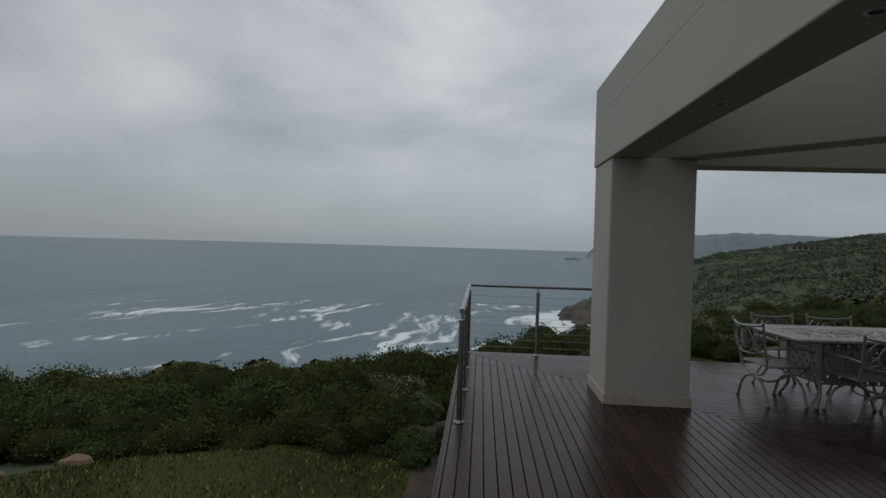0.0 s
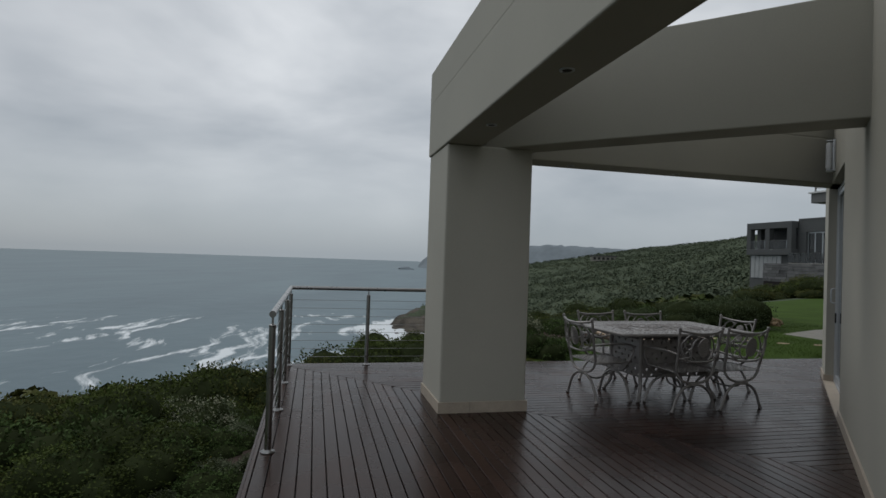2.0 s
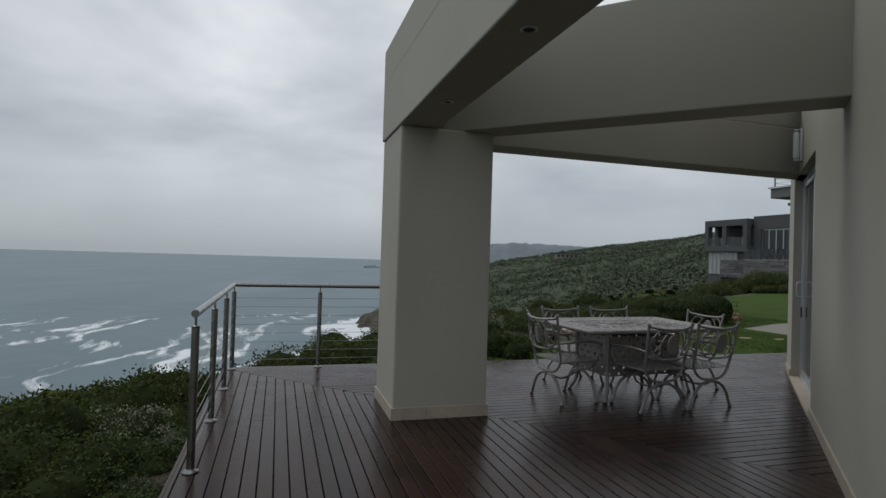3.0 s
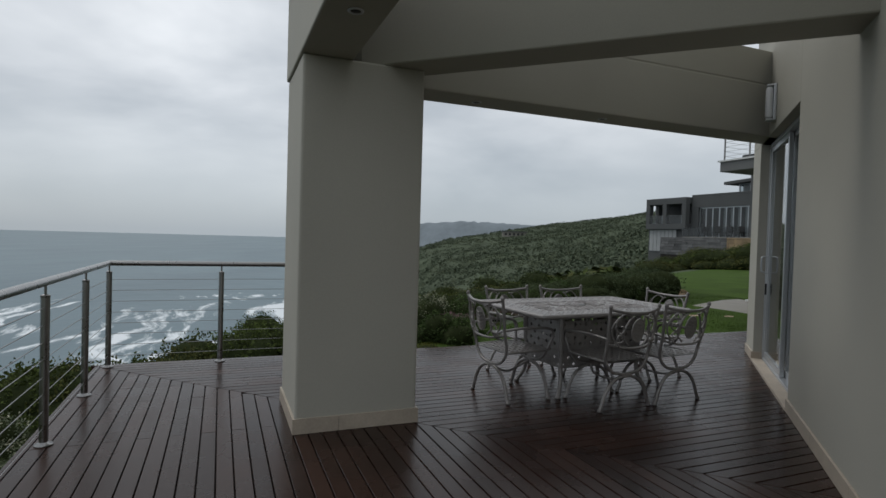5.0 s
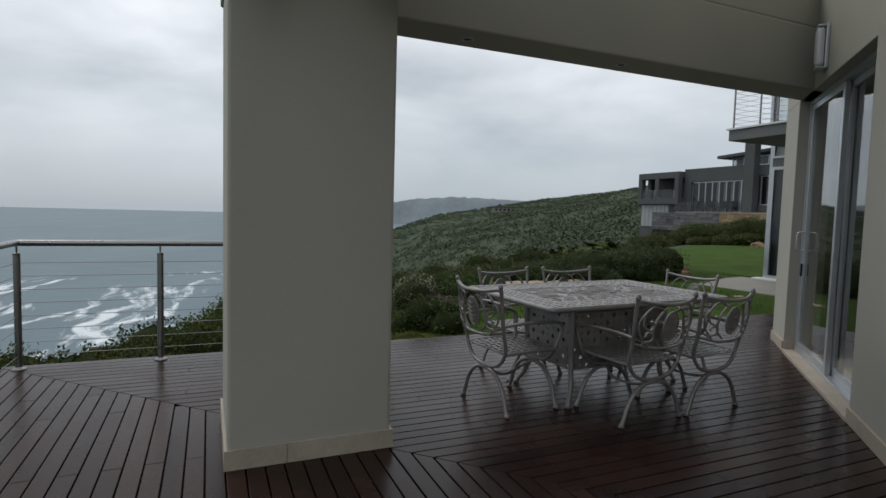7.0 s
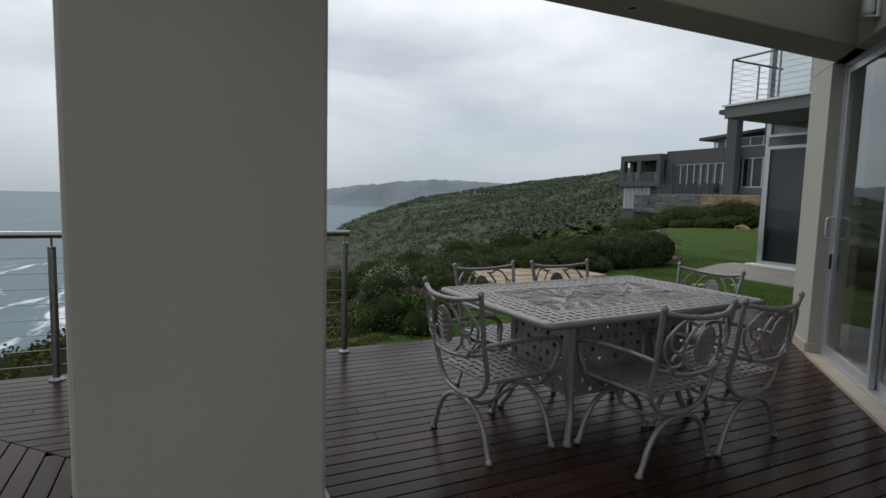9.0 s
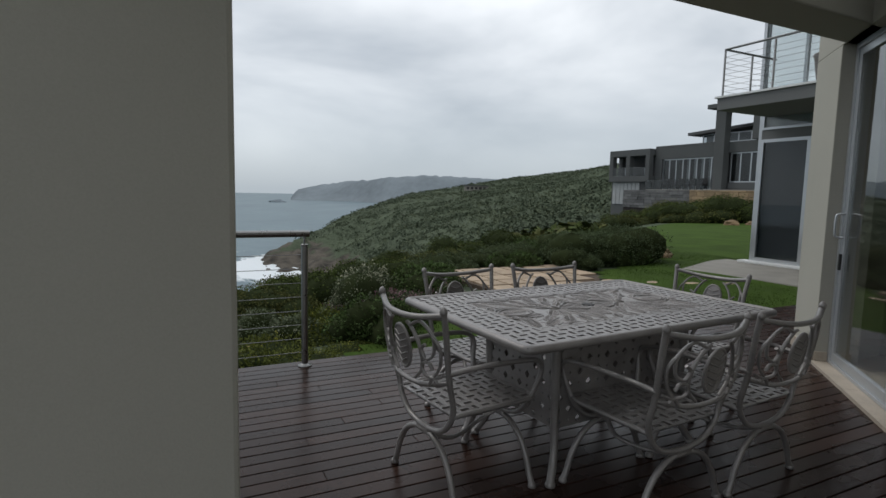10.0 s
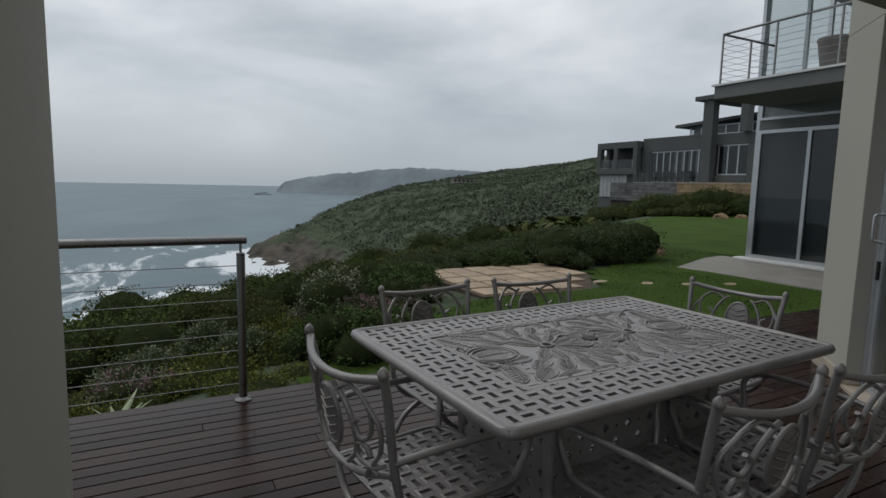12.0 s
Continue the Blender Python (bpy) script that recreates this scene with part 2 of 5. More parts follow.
def sea_material():
    m = bpy.data.materials.new("grey_sea")
    m.use_nodes = True
    n, l = m.node_tree.nodes, m.node_tree.links
    b = n["Principled BSDF"]
    geo = n.new("ShaderNodeNewGeometry")
    warp, foam, zone, chop = (n.new("ShaderNodeTexNoise") for _ in range(4))
    warp.inputs["Scale"].default_value, warp.inputs["Detail"].default_value = 0.012, 3
    l.new(geo.outputs["Position"], warp.inputs[0])
    vm = n.new("ShaderNodeVectorMath")
    vm.operation = "MULTIPLY_ADD"
    vm.inputs[1].default_value = (40, 70, 0)
    l.new(warp.outputs["Color"], vm.inputs[0]); l.new(geo.outputs["Position"], vm.inputs[2])
    mp = n.new("ShaderNodeMapping")
    mp.vector_type = "TEXTURE"
    mp.inputs["Rotation"].default_value = (0, 0, radians(-20))
    mp.inputs["Scale"].default_value = (62, 260, 1)
    l.new(vm.outputs[0], mp.inputs[0])
    foam.inputs["Scale"].default_value, foam.inputs["Detail"].default_value, foam.inputs["Roughness"].default_value = 1.0, 3, 0.5
    l.new(mp.outputs[0], foam.inputs[0])
    # streaks where the noise crosses its middle value
    d = n.new("ShaderNodeMath"); d.operation = "SUBTRACT"; d.inputs[1].default_value = 0.5
    a = n.new("ShaderNodeMath"); a.operation = "ABSOLUTE"
    l.new(foam.outputs[0], d.inputs[0]); l.new(d.outputs[0], a.inputs[0])
    # surf zone: distance to the foreshore and to the point
    dist = n.new("ShaderNodeVectorMath"); dist.operation = "DISTANCE"; dist.inputs[1].default_value = (56, 302, SEA_Z)
    l.new(geo.outputs["Position"], dist.inputs[0])
    zr = n.new("ShaderNodeMapRange")
    zr.inputs["From Min"].default_value, zr.inputs["From Max"].default_value = 6, 62
    zr.inputs["To Min"].default_value, zr.inputs["To Max"].default_value = 0.16, 0.0
    l.new(dist.outputs["Value"], zr.inputs[0])
    zone.inputs["Scale"].default_value, zone.inputs["Detail"].default_value = 0.008, 2
    l.new(geo.outputs["Position"], zone.inputs[0])
    zz = n.new("ShaderNodeMath"); zz.operation = "MULTIPLY_ADD"; zz.inputs[1].default_value = 0.12; zz.inputs[2].default_value = -0.038
    l.new(zone.outputs[0], zz.inputs[0])
    th = n.new("ShaderNodeMath"); th.operation = "ADD"
    l.new(zr.outputs[0], th.inputs[0]); l.new(zz.outputs[0], th.inputs[1])
    # the open sea beyond the bay is unbroken
    off, far, th0 = n.new("ShaderNodeVectorMath"), n.new("ShaderNodeMapRange"), th
    off.operation = "DISTANCE"; off.inputs[1].default_value = (3.6, 6.0, SEA_Z)
    l.new(geo.outputs["Position"], off.inputs[0]); l.new(off.outputs["Value"], far.inputs[0])
    far.inputs["From Min"].default_value, far.inputs["From Max"].default_value = 360, 520
    far.inputs["To Min"].default_value, far.inputs["To Max"].default_value = 0.0, -0.16
    th = n.new("ShaderNodeMath"); th.operation = "ADD"
    l.new(th0.outputs[0], th.inputs[0]); l.new(far.outputs[0], th.inputs[1])
    fm, fn = n.new("ShaderNodeMapping"), n.new("ShaderNodeTexNoise")
    fm.inputs["Scale"].default_value = (0.16, 0.035, 1)
    fn.inputs["Scale"].default_value, fn.inputs["Detail"].default_value, fn.inputs["Roughness"].default_value = 1.0, 6, 0.65
    l.new(vm.outputs[0], fm.inputs[0]); l.new(fm.outputs[0], fn.inputs[0])
    fa = n.new("ShaderNodeMath"); fa.operation = "MULTIPLY_ADD"; fa.inputs[1].default_value = 0.20; fa.inputs[2].default_value = -0.108
    l.new(fn.outputs[0], fa.inputs[0])
    th2 = n.new("ShaderNodeMath"); th2.operation = "ADD"
    l.new(th.outputs[0], th2.inputs[0]); l.new(fa.outputs[0], th2.inputs[1])
    cmp_ = n.new("ShaderNodeMath"); cmp_.operation = "SUBTRACT"
    l.new(th2.outputs[0], cmp_.inputs[0]); l.new(a.outputs[0], cmp_.inputs[1])
    mask = n.new("ShaderNodeMapRange")
    mask.inputs["From Min"].default_value, mask.inputs["From Max"].default_value = -0.005, 0.024
    l.new(cmp_.outputs[0], mask.inputs[0])
    mx = n.new("ShaderNodeMix"); mx.data_type = "RGBA"
    mx.inputs[7].default_value = (0.72, 0.76, 0.78, 1)
    deep, drm = n.new("ShaderNodeTexNoise"), n.new("ShaderNodeValToRGB")
    deep.inputs["Scale"].default_value, deep.inputs["Detail"].default_value = 0.9, 4
    drm.color_ramp.elements[0].position, drm.color_ramp.elements[0].color = 0.34, (0.052, 0.104, 0.130, 1)
    drm.color_ramp.elements[1].position, drm.color_ramp.elements[1].color = 0.66, (0.080, 0.142, 0.168, 1)
    l.new(mp.outputs[0], deep.inputs[0]); l.new(deep.outputs[0], drm.inputs[0]); l.new(drm.outputs[0], mx.inputs[6])
    l.new(mask.outputs[0], mx.inputs[0]); l.new(mx.outputs[2], b.inputs["Base Color"])
    chop.inputs["Scale"].default_value, chop.inputs["Detail"].default_value = 1.0, 5
    cm = n.new("ShaderNodeMapping")
    cm.inputs["Rotation"].default_value, cm.inputs["Scale"].default_value = (0, 0, 0), (0.05, 0.035, 1)
    l.new(geo.outputs["Position"], cm.inputs[0]); l.new(cm.outputs[0], chop.inputs[0])
    bp = n.new("ShaderNodeBump")
    bp.inputs["Strength"].default_value, bp.inputs["Distance"].default_value = 0.22, 4.0
    l.new(chop.outputs[0], bp.inputs["Height"]); l.new(bp.outputs[0], b.inputs["Normal"])
    b.inputs["Roughness"].default_value = 0.45
    b.inputs["Specular IOR Level"].default_value = 0.5
    return m


SEA_Z = -40.0
SEA = sea_material()

# ---------------------------------------------------------------- mesh helpers


class Shape:
    """Vertices and faces of one mesh."""

    def __init__(self):
        self.v, self.f, self.smooth = [], [], []

    def add(self, verts, faces, smooth=False):
        o = len(self.v)
        self.v += [tuple(p) for p in verts]
        self.f += [tuple(i + o for i in q) for q in faces]
        self.smooth += [smooth] * len(faces)
        return self

    def box(self, lo, hi, m=None):
        x0, y0, z0 = lo
        x1, y1, z1 = hi
        p = [Vector(c) for c in ((x0, y0, z0), (x1, y0, z0), (x1, y1, z0), (x0, y1, z0), (x0, y0, z1), (x1, y0, z1), (x1, y1, z1), (x0, y1, z1))]
        if m is not None:
            p = [m @ q for q in p]
        return self.add(p, [(3, 2, 1, 0), (4, 5, 6, 7), (0, 1, 5, 4), (1, 2, 6, 5), (2, 3, 7, 6), (3, 0, 4, 7)])

    def prism(self, poly, z0, z1, chamfer=0.0):
        n = len(poly)
        if not chamfer:
            v = [(x, y, z0) for x, y in poly] + [(x, y, z1) for x, y in poly]
            f = [tuple(range(n - 1, -1, -1)), tuple(range(n, 2 * n))] + [(i, (i + 1) % n, n + (i + 1) % n, n + i) for i in range(n)]
            return self.add(v, f)
        c = Vector((sum(p[0] for p in poly) / n, sum(p[1] for p in poly) / n))
        inner = []
        for i in range(n):
            a, b, d = Vector(poly[i - 1]), Vector(poly[i]), Vector(poly[(i + 1) % n])
            e1, e2 = (b - a).normalized(), (d - b).normalized()
            n1, n2 = Vector((-e1.y, e1.x)), Vector((-e2.y, e2.x))
            k = (n1 + n2) / max(0.3, 1 + n1.dot(n2))
            inner.append(b + k * chamfer)
        v = [(x, y, z0) for x, y in poly] + [(x, y, z1 - chamfer) for x, y in poly] + [(p.x, p.y, z1) for p in inner]
        f = [tuple(range(2 * n, 3 * n))]
        for i in range(n):
            j = (i + 1) % n
            f += [(i, j, n + j, n + i), (n + i, n + j, 2 * n + j, 2 * n + i)]
        return self.add(v, f)

    def tube(self, pts, r, seg=8, closed=False, caps=True, squash=1.0):
        pts = [Vector(p) for p in pts]
        n = len(pts)
        rr = r if isinstance(r, (list, tuple)) else [r] * n
        rings, up = [], None
        for i, p in enumerate(pts):
            if closed:
                t = pts[(i + 1) % n] - pts[i - 1]
            else:
                t = pts[min(i + 1, n - 1)] - pts[max(i - 1, 0)]
            t.normalize()
            if up is None:
                up = Vector((0, 0, 1)) if abs(t.z) < 0.9 else Vector((1, 0, 0))
            side = t.cross(up).normalized()
            up = side.cross(t).normalized()
            rings.append([p + (side * math.cos(2 * math.pi * k / seg) + up * math.sin(2 * math.pi * k / seg) * squash) * rr[i] for k in range(seg)])
        v = [q for ring in rings for q in ring]
        f = []
        for i in range(n if closed else n - 1):
            j = (i + 1) % n
            f += [(i * seg + k, i * seg + (k + 1) % seg, j * seg + (k + 1) % seg, j * seg + k) for k in range(seg)]
        self.add(v, f, True)
        if caps and not closed:
            self.add(rings[0], [tuple(range(seg - 1, -1, -1))]).add(rings[-1], [tuple(range(seg))])
        return self

    def lathe(self, profile, seg=16, at=(0, 0, 0)):
        v, f = [], []
        for r, z in profile:
            v += [(at[0] + r * math.cos(2 * math.pi * k / seg), at[1] + r * math.sin(2 * math.pi * k / seg), at[2] + z) for k in range(seg)]
        for i in range(len(profile) - 1):
            f += [(i * seg + k, i * seg + (k + 1) % seg, (i + 1) * seg + (k + 1) % seg, (i + 1) * seg + k) for k in range(seg)]
        f += [tuple(range(seg - 1, -1, -1)), tuple(range((len(profile) - 1) * seg, len(profile) * seg))]
        return self.add(v, f, True)

    def mesh(self, name, mats):
        me = bpy.data.meshes.new(name)
        me.from_pydata(self.v, [], self.f)
        me.polygons.foreach_set("use_smooth", self.smooth)
        for m in (mats if isinstance(mats, (list, tuple)) else [mats]):
            me.materials.append(m)
        me.validate()
        me.update()
        return me


def recalc(me):
    bm = bmesh.new()
    bm.from_mesh(me)
    bmesh.ops.remove_doubles(bm, verts=bm.verts, dist=0.0002)
    bmesh.ops.recalc_face_normals(bm, faces=bm.faces)
    bm.to_mesh(me)
    bm.free()


def part(name, shape, mat, parent=None, label="", m=None, fix=False, bevel=0.0):
    me = shape if isinstance(shape, bpy.types.Mesh) else shape.mesh(name, mat)
    if fix:
        recalc(me)
    ob = new(name, me)
    if parent is not None:
        ob.parent = parent
    if m is not None:
        ob.matrix_basis = m
    if bevel:
        mod = ob.modifiers.new("bevel", "BEVEL")
        mod.width, mod.segments, mod.limit_method = bevel, 2, "ANGLE"
    return tagged(ob, label)


def thing(name, label, category, group="", kind="", m=None):
    ob = new(name)
    ob.empty_display_size = 0.1
    if m is not None:
        ob.matrix_basis = m
    return tagged(ob, label, category, group, kind)


def arc(points, n=6):
    """A smooth line through points (Catmull-Rom)."""
    p = [Vector(q) for q in points]
    p = [2 * p[0] - p[1]] + p + [2 * p[-1] - p[-2]]
    out = []
    for i in range(1, len(p) - 2):
        for k in range(n):
            t = k / n
            out.append(0.5 * ((2 * p[i]) + (p[i + 1] - p[i - 1]) * t + (2 * p[i - 1] - 5 * p[i] + 4 * p[i + 1] - p[i + 2]) * t * t
                              + (3 * p[i] - p[i - 1] - 3 * p[i + 1] + p[i + 2]) * t ** 3))
    return out + [p[-2]]


def clip(poly, nx, ny, c):
    """The part of a polygon where nx*x + ny*y <= c."""
    out = []
    for i, a in enumerate(poly):
        b = poly[(i + 1) % len(poly)]
        da, db = nx * a[0] + ny * a[1] - c, nx * b[0] + ny * b[1] - c
        if da <= 0:
            out.append(a)
        if (da < 0) != (db < 0) and da != db:
            t = da / (da - db)
            out.append((a[0] + (b[0] - a[0]) * t, a[1] + (b[1] - a[1]) * t))
    return out


def smooth01(a, b, x):
    t = min(1.0, max(0.0, (x - a) / (b - a)))
    return t * t * (3 - 2 * t)


def table_at(xs, ys, x):
    return float(np.interp(x, xs, ys))


# ---------------------------------------------------------------- plan
DECK_X, DECK_Y, MITRE, PITCH = 0.955, 9.6115, 10.50, 0.0965
PX0, PX1, PY0, PY1 = 2.52, 3.42, 7.11, 7.96
SOFFIT, BEAM_TOP, BEAM_W = 2.575, 3.50, 0.36
R2 = math.sqrt(0.5)
HUB = (3.6, 6.0)
CREST_AZ = [-180, 6.3, 7.5, 8.2, 12, 15.3, 18.7, 22.2, 25.7, 29.2, 33.8, 38.6, 43, 60, 90, 180]
CREST_Z = [-60, -60, -41, -36.5, -30, -19.5, -10, -1.5, 3.5, 9.5, 17, 24, 31, 42, 50, 40]
CREST_R = [330, 330, 330, 335, 370, 400, 430, 455, 480, 510, 540, 560, 570, 580, 600, 600]
VALLEY_Z = [-62, -62, -64, -64, -62, -56, -42, -24, -19, -15, -11, -7, -3, 4, 9, 10]


def near_ground(x, y):
    u = 0.866 * y - 0.5 * x
    z = -0.12 - 0.7 * smooth01(4.0, 1.4, x) * smooth01(9.7, 10.8, y) * smooth01(22, 16, u)
    z -= 0.48 * smooth01(4.2, 0.4, x) * smooth01(14, 9, y)
    if u > 6.5:
        z -= min(u - 6.5, 12.5) * 0.215 * (1 - 0.8 * smooth01(4, 8, x) * smooth01(15, 9, u))
    if u > 19:
        z -= (u - 19) * 0.5
    z += 0.5 * smooth01(5, 20, x) * smooth01(9, 14, u)
    z += 0.25 * smooth01(25, 55, x)
    z += 0.42 * smooth01(-1.5, -6, x) * smooth01(9, 12.5, u)
    return z


def ground_at(x, y):
    dx, dy = x - HUB[0], y - HUB[1]
    r, az = math.hypot(dx, dy), math.degrees(math.atan2(dx, dy))
    zn = near_ground(x, y)
    if r < 75:
        return zn
    rr, zr, zv = table_at(CREST_AZ, CREST_R, az), table_at(CREST_AZ, CREST_Z, az), table_at(CREST_AZ, VALLEY_Z, az)
    if r < rr:
        t = (r - 110) / (rr - 110)
        h = zv + (zr - zv) * (0 if t < 0 else t ** 1.15)
    else:
        h = zr - (r - rr) * (0.25 if az < 30 else 0.02)
    w = smooth01(75, 130, r)
    bump = noise.noise(Vector((x * 0.03, y * 0.03, 3.1))) * 2.4 + noise.noise(Vector((x * 0.012, y * 0.012, 9.4))) * 6.0 * smooth01(130, 220, r) * smooth01(rr, rr * 0.8, r) + noise.noise(Vector((x * 0.09, y * 0.09, 7.7))) * 0.6
    if h < -8 and r > 120:
        crag = smooth01(-8, -30, h)
        bump += crag * (4.6 * abs(noise.noise(Vector((x * 0.07, y * 0.07, 1.3)))) + 3.0 * noise.noise(Vector((x * 0.17, y * 0.17, 5.2))))
    return max(-66.0, zn * (1 - w) + h * w + bump * w * (0.35 if r > rr * 0.97 else 1.0))


def build_ground():
    radii = [0.0] + [1.2 * 1.085 ** k for k in range(55)]
    radii += [radii[-1] + 4.0 * k for k in range(1, 127)]
    radii += [radii[-1] * 1.12 ** k for k in range(1, 18)] + [4800]
    angles = [radians(-4 + 0.27 * k) for k in range(266)] + [radians(67.82 + 288.1 * k / 140) for k in range(1, 140)]
    seg = len(angles)
    v, f = [(HUB[0], HUB[1], ground_at(*HUB))], []
    for r in radii[1:]:
        for a in angles:
            x, y = HUB[0] + r * math.sin(a), HUB[1] + r * math.cos(a)
            v.append((x, y, ground_at(x, y)))
    f += [(0, 1 + (k + 1) % seg, 1 + k) for k in range(seg)]
    for i in range(len(radii) - 2):
        o = 1 + i * seg
        f += [(o + k, o + (k + 1) % seg, o + seg + (k + 1) % seg, o + seg + k) for k in range(seg)]
    s = Shape().add(v, f, True)
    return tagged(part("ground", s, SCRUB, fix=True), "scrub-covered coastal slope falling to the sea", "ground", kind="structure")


build_ground()
water = Shape().lathe([(0.5, 0), (400, 0), (4940, 0)], 96, (HUB[0], HUB[1], SEA_Z))
water.f = [q for q in water.f if len(q) == 4]
water.smooth = water.smooth[:len(water.f)]
tagged(part("water", water, SEA), "grey-blue ocean with white foam streaks", "sea", kind="structure")


def build_headland():
    """A long low cape across the bay, with steep rocky ends."""
    seg, rows = 90, 14
    v, f = [], []
    for i in range(seg + 1):
        az = 10.6 + 34 * i / seg
        top = table_at([10.6, 11.2, 13, 16, 20, 24, 27, 31, 36, 44.6], [-40, -2, 16, 34, 48, 60, 58, 52, 60, 70], az)
        top += 4 * noise.noise(Vector((az * 0.9, 0, 4))) + 1.5 * noise.noise(Vector((az * 4, 0, 9)))
        for j in range(rows + 1):
            t = j / rows
            r = 2050 - 250 * smooth01(14, 22, az) + 500 * t
            z = -42 + (top + 42) * (smooth01(0, 0.35, t) if t < 0.6 else 1 - 0.1 * (t - 0.6))
            z += 5 * noise.noise(Vector((az * 2, t * 6, 1))) * min(1, t * 4)
            v.append((HUB[0] + r * math.sin(radians(az)), HUB[1] + r * math.cos(radians(az)), z))
    for i in range(seg):
        for j in range(rows):
            a = i * (rows + 1) + j
            f.append((a, a + rows + 1, a + rows + 2, a + 1))
    tagged(part("backdrop", Shape().add(v, f, True), HEADLAND, fix=True), "distant headland across the bay, haze blue-grey in its colour", "headland", kind="structure")


build_headland()

# ---------------------------------------------------------------- house: pillar, beams, wall
DIAG = Matrix.Rotation(radians(45), 4, "Z")      # x runs along the wall, y towards the sea


def wall_point(s, off=0.0):
    """Along the diagonal wall (s metres from the origin), off metres out from its face."""
    return (s * R2 - off * R2, s * R2 + off * R2)


pillar = thing("pillar", "thick square sage-grey plastered pillar on the deck", "pillar", kind="structure")
part("shaft", Shape().box((PX0 + 0.015, PY0 + 0.015, 0.0), (PX1 - 0.015, PY1 - 0.015, SOFFIT)), PLASTER, pillar, bevel=0.018)
SK = 0.105


def skirting(lo, hi, parent):
    """Stone tiles round the foot of a pillar, each its own piece."""
    x0, y0, x1, y1 = lo[0], lo[1], hi[0], hi[1]
    t = 0.014
    for a, b, ax in (((x0, y0), (x1, y0), 0), ((x0, y1), (x1, y1), 0), ((x0, y0), (x0, y1), 1), ((x1, y0), (x1, y1), 1)):
        cut = 0.30 if ax == 0 else 0.52
        ends = [0, cut, (x1 - x0) if ax == 0 else (y1 - y0)]
        for k in range(2):
            g0, g1 = ends[k] + (0.0015 if k else 0), ends[k + 1] - (0.0015 if not k else 0)
            if ax == 0:
                yy = a[1] - t if a[1] == y0 else a[1]
                s = Shape().box((x0 + g0 - (t if k == 0 else 0), yy, 0.001), (x0 + g1 + (t if k else 0), yy + t, SK))
            else:
                xx = a[0] - t if a[0] == x0 else a[0]
                s = Shape().box((xx, y0 + g0, 0.001), (xx + t, y0 + g1, SK))
            part("skirting_tile", s, SKIRT, parent)


skirting((PX0 + 0.015, PY0 + 0.015), (PX1 - 0.015, PY1 - 0.015), pillar)

beam_a = thing("beam_west", "deep plastered beam over the deck edge, running from the pillar", "beam", kind="structure")
part("lower_beam", Shape().box((PX0, -2.0, SOFFIT), (PX0 + BEAM_W, PY1, 3.128)), PLASTER, beam_a, bevel=0.012)
part("upper_beam", Shape().box((PX0, -2.0, 3.134), (PX0 + BEAM_W, PY1, BEAM_TOP)), PLASTER, beam_a, bevel=0.012)
part("joint", Shape().box((PX0 + 0.0012, -2.0, 3.12), (PX0 + BEAM_W - 0.006, PY1 - 0.006, 3.14)), PLASTER, beam_a)
part("end_beam", Shape().box((PX0 + BEAM_W, -2.0, SOFFIT), (3.95, -1.63, BEAM_TOP)), PLASTER, beam_a, bevel=0.012)
beam_c = thing("beam_north", "deep plastered beam from the pillar to the house corner", "beam", kind="structure")
part("lower_beam", Shape().box((PX0 + BEAM_W + 0.001, PY1 - BEAM_W, SOFFIT), (8.3, PY1, 3.128)), PLASTER, beam_c, bevel=0.012)
part("upper_beam", Shape().box((PX0 + BEAM_W + 0.001, PY1 - BEAM_W, 3.134), (8.3, PY1, BEAM_TOP)), PLASTER, beam_c, bevel=0.012)
part("joint", Shape().box((PX0 + BEAM_W + 0.001, PY1 - BEAM_W + 0.006, 3.12), (8.3, PY1 - 0.006, 3.14)), PLASTER, beam_c)
# the cross beam, square to the house wall, over the mitre of the boards
s_mid = 7.405
beam_b = thing("beam_cross", "plastered cross beam from the pillar to the house wall", "beam", kind="structure")
b_shape = Shape()
b_poly = [wall_point(s_mid - 0.165, -0.02), wall_point(s_mid + 0.165, -0.02), wall_point(s_mid + 0.165, 3.05), wall_point(s_mid - 0.165, 3.05)]
b_shape.prism(b_poly, SOFFIT - 0.002, BEAM_TOP - 0.01)
part("beam_body", b_shape, PLASTER, beam_b, fix=True, bevel=0.012)

# downlights in the soffit of the west beam
downlight = thing("downlight", "small round recessed downlight in the beam soffit", "downlight", "beam downlights")
part("trim_ring", Shape().lathe([(0.030, 0.002), (0.045, 0.002), (0.045, -0.006), (0.034, -0.008), (0.030, -0.002)], 20), ALU, downlight)
part("lens", Shape().lathe([(0.0295, 0.0015), (0.0295, -0.003), (0.01, -0.004)], 16), BLACK, downlight, "dark unlit lens")
downlight.matrix_basis = pose(PX0 + BEAM_W / 2, 3.54, SOFFIT)
for yy in (4.93, 6.30):
    copy_thing(downlight, pose(PX0 + BEAM_W / 2, yy, SOFFIT))
for xx in (4.13, 5.50):
    copy_thing(downlight, pose(xx, PY1 - BEAM_W / 2, SOFFIT))

# diagonal house wall with the sliding-door opening
S_NEAR, S_FAR, S_END = 9.13, 11.31, 11.92
WALL_T, WALL_H = 0.32, 6.2
house_wall = thing("wall_house", "sage-grey plastered house wall facing the deck", "wall", kind="structure")


def wall_piece(name, s0, s1, z0, z1, front=0.0, back=-WALL_T, mat=PLASTER, parent=house_wall, bevel=0.006, label=""):
    s = Shape().box((s0, back, z0), (s1, front, z1))
    return part(name, s, mat, parent, label, m=DIAG, bevel=bevel)


